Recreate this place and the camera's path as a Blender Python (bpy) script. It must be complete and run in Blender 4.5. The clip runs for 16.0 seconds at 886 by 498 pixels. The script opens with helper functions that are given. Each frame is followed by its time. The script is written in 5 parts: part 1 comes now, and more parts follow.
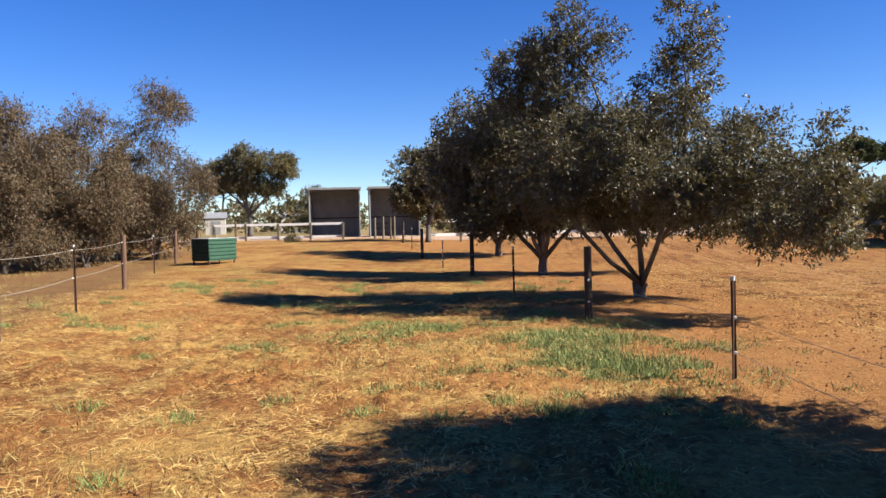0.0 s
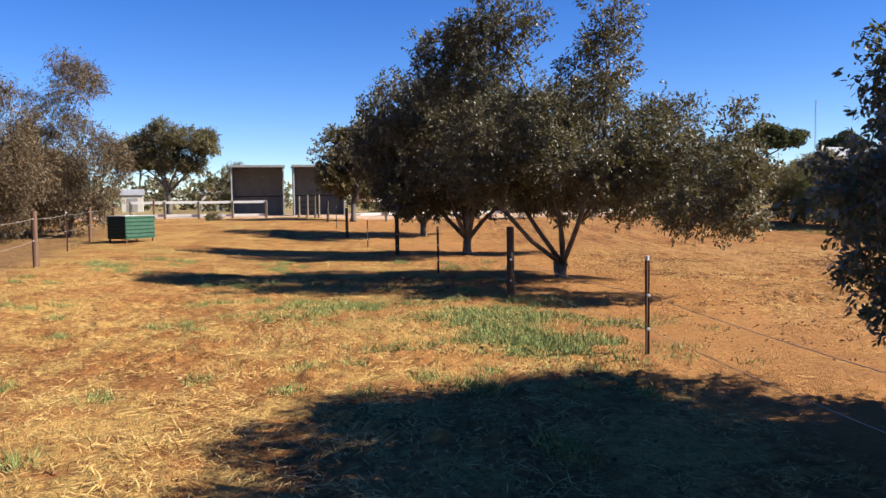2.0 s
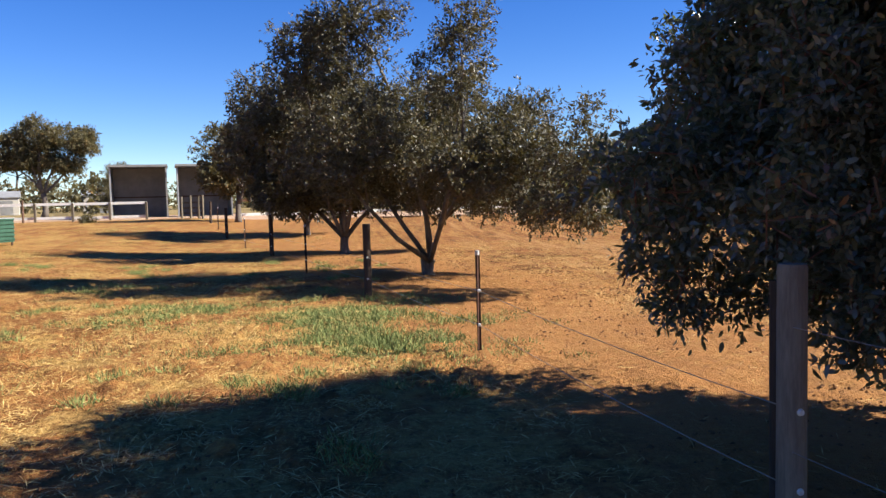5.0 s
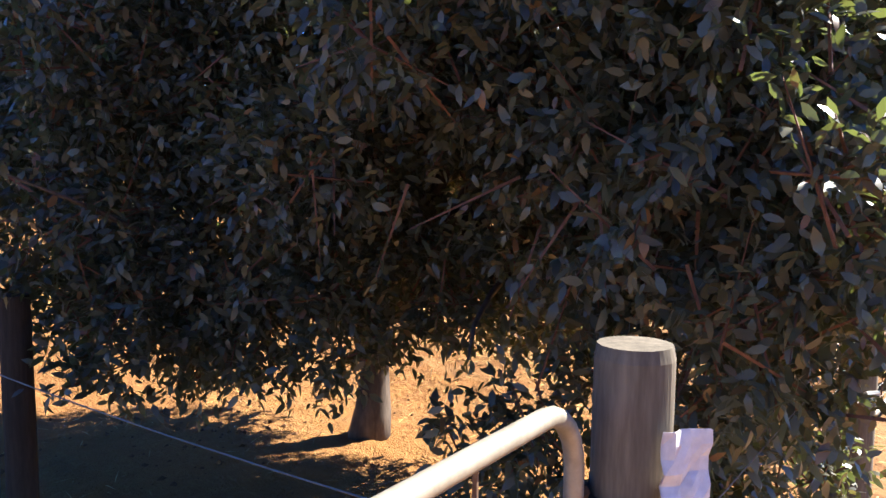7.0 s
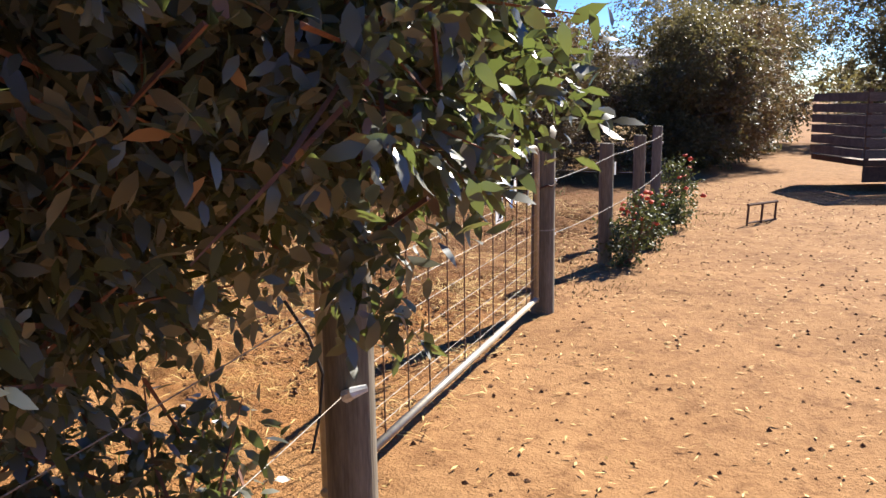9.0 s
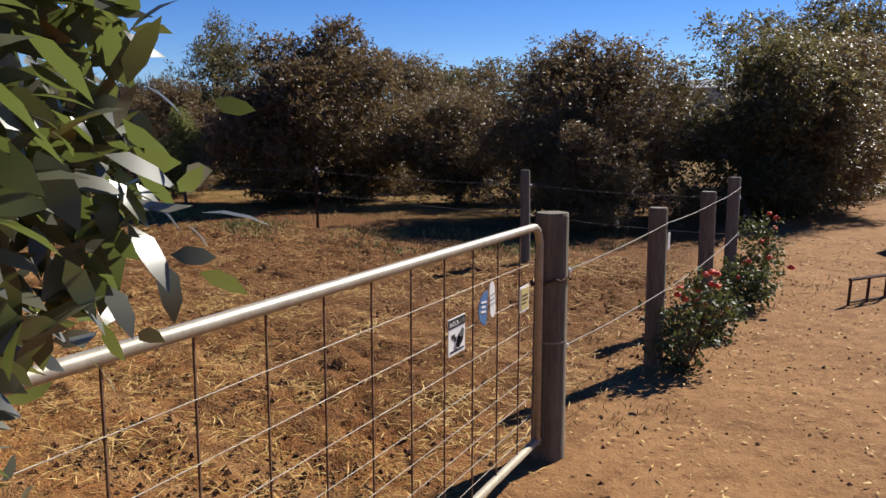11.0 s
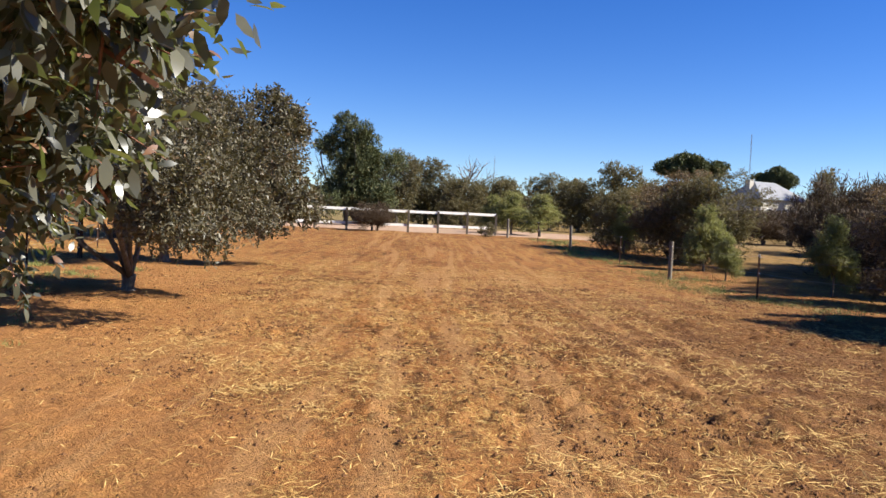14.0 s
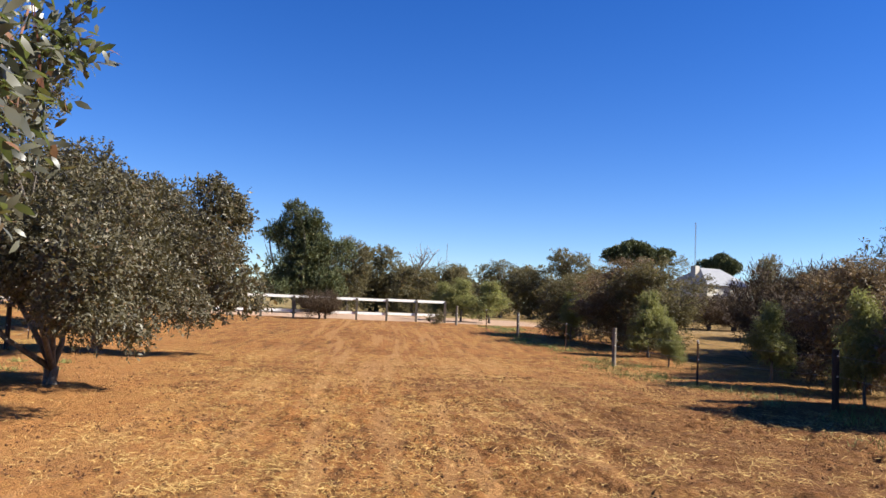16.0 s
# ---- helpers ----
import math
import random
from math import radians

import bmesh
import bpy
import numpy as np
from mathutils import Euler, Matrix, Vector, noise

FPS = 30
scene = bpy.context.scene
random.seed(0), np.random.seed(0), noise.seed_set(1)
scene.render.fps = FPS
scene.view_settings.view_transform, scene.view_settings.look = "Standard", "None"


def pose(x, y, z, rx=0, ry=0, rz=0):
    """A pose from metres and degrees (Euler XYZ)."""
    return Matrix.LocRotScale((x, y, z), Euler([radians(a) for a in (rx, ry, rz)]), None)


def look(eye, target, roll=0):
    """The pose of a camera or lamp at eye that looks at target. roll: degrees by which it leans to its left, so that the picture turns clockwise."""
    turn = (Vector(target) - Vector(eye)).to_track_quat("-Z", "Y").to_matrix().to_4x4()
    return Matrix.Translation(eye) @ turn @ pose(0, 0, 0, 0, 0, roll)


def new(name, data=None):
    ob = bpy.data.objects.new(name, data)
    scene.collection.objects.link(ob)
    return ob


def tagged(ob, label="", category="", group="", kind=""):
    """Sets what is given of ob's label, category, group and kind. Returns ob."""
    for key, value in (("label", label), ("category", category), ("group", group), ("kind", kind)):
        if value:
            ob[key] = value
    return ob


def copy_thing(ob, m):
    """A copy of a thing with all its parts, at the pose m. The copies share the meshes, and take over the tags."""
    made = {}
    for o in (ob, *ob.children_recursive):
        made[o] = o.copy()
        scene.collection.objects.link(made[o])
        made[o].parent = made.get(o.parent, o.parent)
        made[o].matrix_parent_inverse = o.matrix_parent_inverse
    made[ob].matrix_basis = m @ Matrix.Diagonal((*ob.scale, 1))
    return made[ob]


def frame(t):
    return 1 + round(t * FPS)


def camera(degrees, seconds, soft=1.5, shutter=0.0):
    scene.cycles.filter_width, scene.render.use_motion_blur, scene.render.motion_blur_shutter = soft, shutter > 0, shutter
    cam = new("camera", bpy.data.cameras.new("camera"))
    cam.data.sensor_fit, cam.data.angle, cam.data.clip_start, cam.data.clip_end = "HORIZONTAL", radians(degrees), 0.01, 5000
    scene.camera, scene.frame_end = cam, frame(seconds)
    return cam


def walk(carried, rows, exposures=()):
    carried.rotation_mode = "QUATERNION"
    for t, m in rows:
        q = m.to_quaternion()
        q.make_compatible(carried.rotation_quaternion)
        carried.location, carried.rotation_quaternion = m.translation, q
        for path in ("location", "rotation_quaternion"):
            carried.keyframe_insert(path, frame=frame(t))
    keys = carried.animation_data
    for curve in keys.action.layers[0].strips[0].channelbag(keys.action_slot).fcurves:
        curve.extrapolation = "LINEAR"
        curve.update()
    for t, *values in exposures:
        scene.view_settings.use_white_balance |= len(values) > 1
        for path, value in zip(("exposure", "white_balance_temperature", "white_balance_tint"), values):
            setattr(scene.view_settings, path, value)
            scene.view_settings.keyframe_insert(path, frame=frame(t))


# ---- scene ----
cam = camera(58.4, 16.0)
EXPO = 1.41

PATH = [
    (0, (0.451, -0.684, 1.593), (0.224, 1.302, 1.527), -1.4),
    (0.5, (0.456, -0.692, 1.59), (0.318, 1.303, 1.521), -1.2),
    (1, (0.458, -0.71, 1.583), (0.375, 1.287, 1.511), -1.0),
    (1.5, (0.462, -0.735, 1.587), (0.402, 1.262, 1.495), -0.9),
    (2, (0.466, -0.767, 1.586), (0.426, 1.229, 1.466), -0.8),
    (2.5, (0.464, -0.783, 1.587), (0.437, 1.212, 1.451), -0.5),
    (3, (0.463, -0.779, 1.588), (0.445, 1.216, 1.455), -0.4),
    (3.2, (0.489, -0.762, 1.589), (0.472, 1.234, 1.458), -0.4),
    (5.3, (1.394, -0.511, 1.525), (1.724, 1.458, 1.398), -2.0),
    (5.5, (1.509, -0.486, 1.522), (1.973, 1.455, 1.395), -1.6),
    (6, (1.861, -0.425, 1.54), (2.667, 1.401, 1.415), -0.4),
    (6.2, (2.02, -0.437, 1.545), (2.941, 1.334, 1.421), -0.5),
    (6.5, (2.218, -0.431, 1.551), (3.273, 1.262, 1.405), 1.8),
    (6.6, (2.27, -0.426, 1.549), (3.384, 1.229, 1.407), 1.8),
    (6.8, (2.39, -0.386, 1.569), (3.607, 1.194, 1.408), 1.2),
    (7, (2.522, -0.366, 1.585), (3.818, 1.146, 1.402), 0.7),
    (7.2, (2.655, -0.369, 1.57), (4.025, 1.076, 1.391), 0.5),
    (7.5, (2.906, -0.348, 1.554), (4.361, 1.01, 1.355), 2.1),
    (8, (3.411, -0.418, 1.542), (4.952, 0.836, 1.313), -0.3),
    (8.5, (3.89, -0.452, 1.528), (5.529, 0.645, 1.195), -0.2),
    (9, (4.41, -0.46, 1.514), (6.088, 0.568, 1.157), -0.8),
    (11.3, (6.441, 0.082, 1.677), (7.958, 1.363, 1.436), 0.3),
    (11.5, (6.605, 0.191, 1.684), (8.054, 1.555, 1.491), 0.4),
    (12, (6.942, 0.519, 1.667), (8.215, 2.055, 1.523), 1.0),
    (12.5, (7.245, 0.82, 1.644), (8.325, 2.5, 1.54), 1.3),
    (13, (7.47, 1.125, 1.628), (8.286, 2.949, 1.545), 1.8),
    (13.5, (7.675, 1.255, 1.616), (8.142, 3.198, 1.531), 2.4),
    (14, (7.810, 1.338, 1.615), (7.847, 3.336, 1.529), 2.8),
    (14.5, (7.932, 1.386, 1.628), (7.692, 3.371, 1.570), 3.1),
    (15, (8.009, 1.401, 1.647), (7.747, 3.384, 1.684), 3.3),
    (15.5, (8.070, 1.400, 1.653), (7.989, 3.395, 1.773), 2.9),
    (16, (8.115, 1.398, 1.652), (8.257, 3.388, 1.790), 2.5),
]
walk(cam, [(t, look(eye, aim, roll)) for t, eye, aim, roll in PATH], exposures=[(0.0, EXPO), (3.2, EXPO + 0.05), (5.5, EXPO + 0.1), (6.0, EXPO + 0.48), (7.0, EXPO + 0.95), (7.6, EXPO + 0.95), (8.0, EXPO + 0.84), (9.0, EXPO + 0.28), (11.3, EXPO - 0.55), (12.0, EXPO - 0.45), (13.0, EXPO - 0.22), (13.6, EXPO - 0.16), (14.5, EXPO + 0.05), (16.0, EXPO)])

# ---- world and sun ----
SUN_EL, SUN_AZ = 37.0, -9.0         # elevation; bearing counted from +x towards +y
sun_way = Vector((math.cos(radians(SUN_EL)) * math.cos(radians(SUN_AZ)),
                  math.cos(radians(SUN_EL)) * math.sin(radians(SUN_AZ)), math.sin(radians(SUN_EL))))
world = bpy.data.worlds.new("world")
scene.world = world
world.use_nodes = True
wt = world.node_tree
sky = wt.nodes.new("ShaderNodeTexSky")
sky.sky_type = "NISHITA"
sky.sun_disc = False
sky.sun_elevation = radians(SUN_EL)
sky.sun_rotation = radians(90 - SUN_AZ)
sky.altitude, sky.air_density, sky.dust_density, sky.ozone_density = 0, 0.82, 0.0, 5.0
deep = wt.nodes.new("ShaderNodeHueSaturation")
deep.inputs["Hue"].default_value = 0.517
deep.inputs["Saturation"].default_value = 1.27
wt.links.new(sky.outputs[0], deep.inputs["Color"])
wt.links.new(deep.outputs[0], wt.nodes["Background"].inputs[0])
wt.nodes["Background"].inputs[1].default_value = 0.0625
sun_data = bpy.data.lights.new("sun", "SUN")
sun_data.energy, sun_data.angle, sun_data.color = 5.0, radians(0.55), (1.0, 0.95, 0.86)
sun = new("sun", sun_data)
sun.matrix_world = look(sun_way * 60, (0, 0, 0))


# ---- node helpers and materials ----
class Nodes:
    def __init__(self, name):
        self.mat = bpy.data.materials.new(name)
        self.mat.use_nodes = True
        self.tree = self.mat.node_tree
        self.bsdf = self.tree.nodes["Principled BSDF"]
        self.out = self.tree.nodes["Material Output"]
        self.geo = self.tree.nodes.new("ShaderNodeNewGeometry")

    def link(self, a, b):
        self.tree.links.new(a, b)

    def put(self, socket, value):
        if isinstance(value, (int, float, tuple)):
            socket.default_value = value if not isinstance(value, tuple) or len(value) == 4 or socket.type == "VECTOR" else (*value, 1)
        else:
            self.link(value, socket)

    def noise(self, scale, detail=4, rough=0.6, vec=None, stretch=None):
        n = self.tree.nodes.new("ShaderNodeTexNoise")
        n.inputs["Scale"].default_value, n.inputs["Detail"].default_value, n.inputs["Roughness"].default_value = scale, detail, rough
        src = vec or self.geo.outputs["Position"]
        if stretch:
            m = self.tree.nodes.new("ShaderNodeMapping")
            m.inputs["Rotation"].default_value = (0, 0, radians(stretch[1]))
            m.inputs["Scale"].default_value = stretch[0]
            self.link(src, m.inputs[0])
            src = m.outputs[0]
        self.link(src, n.inputs["Vector"])
        return n.outputs["Fac"]

    def local(self):
        return self.tree.nodes.new("ShaderNodeTexCoord").outputs["Object"]

    def ramp(self, value, lo, hi, a=0.0, b=1.0):
        m = self.tree.nodes.new("ShaderNodeMapRange")
        m.interpolation_type = "SMOOTHSTEP"
        for k, v in zip((0, 1, 2, 3, 4), (value, lo, hi, a, b)):
            self.put(m.inputs[k], v)
        return m.outputs[0]

    def math(self, op, a, b=0.0):
        m = self.tree.nodes.new("ShaderNodeMath")
        m.operation = op
        self.put(m.inputs[0], a)
        self.put(m.inputs[1], b)
        return m.outputs[0]

    def mix(self, fac, a, b):
        m = self.tree.nodes.new("ShaderNodeMix")
        m.data_type = "RGBA"
        self.put(m.inputs[0], fac)
        self.put(m.inputs[6], a)
        self.put(m.inputs[7], b)
        return m.outputs[2]

    def bump(self, height, strength, distance):
        b = self.tree.nodes.new("ShaderNodeBump")
        b.inputs["Strength"].default_value, b.inputs["Distance"].default_value = strength, distance
        self.link(height, b.inputs["Height"])
        self.link(b.outputs[0], self.bsdf.inputs["Normal"])

    def done(self, color, rough=0.8, metal=0.0, spec=0.3):
        self.put(self.bsdf.inputs["Base Color"], color)
        self.put(self.bsdf.inputs["Roughness"], rough)
        self.put(self.bsdf.inputs["Metallic"], metal)
        self.put(self.bsdf.inputs["Specular IOR Level"], spec)
        return self.mat


def plain(name, a, b, scale=6, rough=0.75, metal=0.0, spec=0.3, relief=0.0, stretch=None, fine=60):
    """Two colours mixed by coarse and fine noise, with fine relief."""
    n = Nodes(name)
    v = n.local()
    coarse, grain = n.noise(scale, 4, 0.65, v, stretch), n.noise(fine, 3, 0.6, v, stretch)
    both = n.math("ADD", n.math("MULTIPLY", coarse, 0.65), n.math("MULTIPLY", grain, 0.35))
    if relief:
        n.bump(both, 0.6, relief)
    return n.done(n.mix(n.ramp(both, 0.32, 0.68), a, b), rough, metal, spec)


def leaf_material(name, a, b, c, rough=0.42, through_light=0.28, glow=(0.30, 0.36, 0.05), spec=0.5):
    n = Nodes(name)
    island = n.geo.outputs["Random Per Island"]
    col = n.mix(n.ramp(island, 0.0, 0.75), a, b)
    col = n.mix(n.ramp(island, 0.91, 0.97), col, c)
    n.done(col, rough, 0.0, spec if rough < 0.45 else 0.15)
    tr = n.tree.nodes.new("ShaderNodeBsdfTranslucent")
    n.put(tr.inputs[0], glow)
    mixer = n.tree.nodes.new("ShaderNodeMixShader")
    mixer.inputs[0].default_value = through_light
    n.link(n.bsdf.outputs[0], mixer.inputs[1])
    n.link(tr.outputs[0], mixer.inputs[2])
    n.link(mixer.outputs[0], n.out.inputs[0])
    return n.mat


def blade_material(name, a, b, rough=0.7):
    n = Nodes(name)
    return n.done(n.mix(n.geo.outputs["Random Per Island"], a, b), rough, 0.0, 0.25)


def ground_material():
    n = Nodes("dry_paddock_soil")
    pos = n.geo.outputs["Position"]
    sep = n.tree.nodes.new("ShaderNodeSeparateXYZ")
    n.link(pos, sep.inputs[0])
    px, py = sep.outputs[0], sep.outputs[1]
    wob = n.math("MULTIPLY", n.math("SUBTRACT", n.noise(0.35, 3), 0.5), 3.0)
    big, mid, fine = n.noise(0.22, 3), n.noise(1.7, 4), n.noise(14, 4, 0.7)
    grit = n.noise(60, 3, 0.7)
    tex = n.math("ADD", n.math("MULTIPLY", mid, 0.45), n.math("MULTIPLY", fine, 0.55))
    dirt = n.mix(n.ramp(tex, 0.34, 0.64), (0.19, 0.074, 0.025), (0.52, 0.230, 0.076))
    dirt = n.mix(n.ramp(big, 0.38, 0.62, 0.0, 0.55), dirt, (0.56, 0.27, 0.096))
    # zones: first paddock, smooth bare strip, worked rows
    first = n.ramp(n.math("ADD", n.math("ADD", px, n.math("MULTIPLY", py, 0.22)), n.math("MULTIPLY", wob, 0.3)), 4.1, 3.1)
    worked = n.ramp(n.math("ADD", n.math("ADD", px, n.math("MULTIPLY", py, 0.25)), wob), 6.9, 9.8)
    loose = n.math("MAXIMUM", first, worked)
    dirt = n.mix(n.math("MULTIPLY", n.math("SUBTRACT", 1.0, loose), 0.6), dirt, (0.59, 0.290, 0.108))
    # scattered chaff and straw, drawn out along the raked rows
    rows = n.noise(2.6, 6, 0.75, stretch=((1.0, 0.14, 1.0), -9))
    strands = n.noise(38, 4, 0.75, stretch=((1.0, 0.35, 1.0), 25))
    strands2 = n.noise(46, 4, 0.75, stretch=((0.35, 1.0, 1.0), 10))
    chaff = n.math("MULTIPLY", n.ramp(n.math("MAXIMUM", strands, strands2), 0.53, 0.63), n.ramp(rows, 0.45, 0.55))
    col = n.mix(n.math("MULTIPLY", chaff, n.ramp(loose, 0.0, 1.0, 0.3, 0.95)), dirt, (0.78, 0.51, 0.175))
    # straw-rich yellow patches in the first paddock
    yellow = n.math("MULTIPLY", n.ramp(n.noise(0.75, 5, 0.7), 0.47, 0.58), n.math("MULTIPLY", first, n.ramp(fine, 0.35, 0.6, 0.35, 0.8)))
    col = n.mix(n.math("MULTIPLY", yellow, 0.75), col, (0.74, 0.50, 0.165))
    # damp dark lumps in the worked soil
    lumps = n.ramp(n.noise(5.5, 6, 0.78), 0.52, 0.60)
    col = n.mix(n.math("MULTIPLY", lumps, n.math("ADD", 0.12, n.math("ADD", n.math("MULTIPLY", worked, 0.55), n.math("MULTIPLY", first, 0.22)))), col, (0.085, 0.040, 0.019))
    # raked furrows, and darker damp soil towards the eastern fence
    furrows = n.ramp(n.noise(3.4, 6, 0.78, stretch=((1.0, 0.16, 1.0), -9)), 0.53, 0.62)
    col = n.mix(n.math("MULTIPLY", furrows, n.math("MULTIPLY", worked, 0.68)), col, (0.15, 0.068, 0.028))
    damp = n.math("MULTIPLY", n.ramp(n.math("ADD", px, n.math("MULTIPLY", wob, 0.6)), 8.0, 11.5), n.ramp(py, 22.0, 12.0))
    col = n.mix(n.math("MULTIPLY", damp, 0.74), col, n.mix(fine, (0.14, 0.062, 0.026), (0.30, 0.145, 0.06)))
    # faint wheel tracks running down the paddock
    tracks = n.math("MULTIPLY", n.ramp(n.noise(2.6, 3, 0.6, stretch=((1.0, 0.05, 1.0), -9)), 0.50, 0.60), n.math("MULTIPLY", n.ramp(px, 4.2, 5.6), n.ramp(px, 13.0, 10.0)))
    col = n.mix(n.math("MULTIPLY", tracks, 0.75), col, (0.56, 0.30, 0.125))
    # the trodden lane outside the gates, smooth and pale
    line = n.math("ADD", py, n.math("MULTIPLY", px, -0.2))
    lane = n.ramp(n.math("ADD", line, n.math("MULTIPLY", wob, 0.25)), 0.6, -0.2)
    lanecol = n.mix(n.ramp(tex, 0.35, 0.65), (0.36, 0.185, 0.080), (0.51, 0.285, 0.130))
    lanecol = n.mix(n.ramp(n.noise(5, 5, 0.75), 0.50, 0.66, 0, 0.75), lanecol, (0.23, 0.108, 0.045))
    col = n.mix(n.math("MULTIPLY", lane, 0.9), col, lanecol)
    # pale sandy driveway behind the white fence, dry pasture further off
    drive = n.math("MULTIPLY", n.ramp(n.math("ADD", py, n.math("MULTIPLY", wob, 0.3)), 46.6, 47.6),
                   n.ramp(n.math("ADD", py, wob), 66.0, 62.0))
    col = n.mix(n.math("MULTIPLY", drive, 0.9), col, n.mix(mid, (0.62, 0.42, 0.30), (0.78, 0.57, 0.43)))
    far = n.ramp(n.math("ADD", py, wob), 63.0, 67.0)
    col = n.mix(far, col, n.mix(n.ramp(mid, 0.4, 0.6), (0.34, 0.27, 0.12), (0.46, 0.34, 0.16)))
    east = n.ramp(n.math("ADD", px, wob), 17.0, 20.0)
    pasture = n.mix(n.ramp(mid, 0.42, 0.58), (0.28, 0.19, 0.07), (0.44, 0.28, 0.11))
    col = n.mix(n.math("MULTIPLY", n.math("MULTIPLY", east, n.ramp(line, 1.0, 4.0)), 0.85), col, pasture)
    # leaf litter under the trees along the western fence
    west = n.math("ADD", n.math("ADD", px, n.math("MULTIPLY", py, 0.31)), n.math("MULTIPLY", wob, 0.4))
    litter = n.math("MULTIPLY", n.ramp(west, -3.6, -5.2), n.ramp(py, 40.0, 34.0))
    col = n.mix(n.math("MULTIPLY", litter, 0.8), col, n.mix(fine, (0.16, 0.085, 0.042), (0.42, 0.25, 0.12)))
    keep = n.math("SUBTRACT", 1.0, n.math("MULTIPLY", lane, 0.75))
    n.bump(n.math("MULTIPLY", n.math("ADD", tex, n.math("MULTIPLY", grit, 0.35)), keep), 1.0, 0.085)
    tone = n.tree.nodes.new("ShaderNodeMix")          # overall reddish tint of the soil
    tone.data_type, tone.blend_type = "RGBA", "MULTIPLY"
    tone.inputs[0].default_value = 1.0
    n.link(col, tone.inputs[6])
    tone.inputs[7].default_value = (0.57, 0.55, 0.515, 1)
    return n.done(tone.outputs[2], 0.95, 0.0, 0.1)


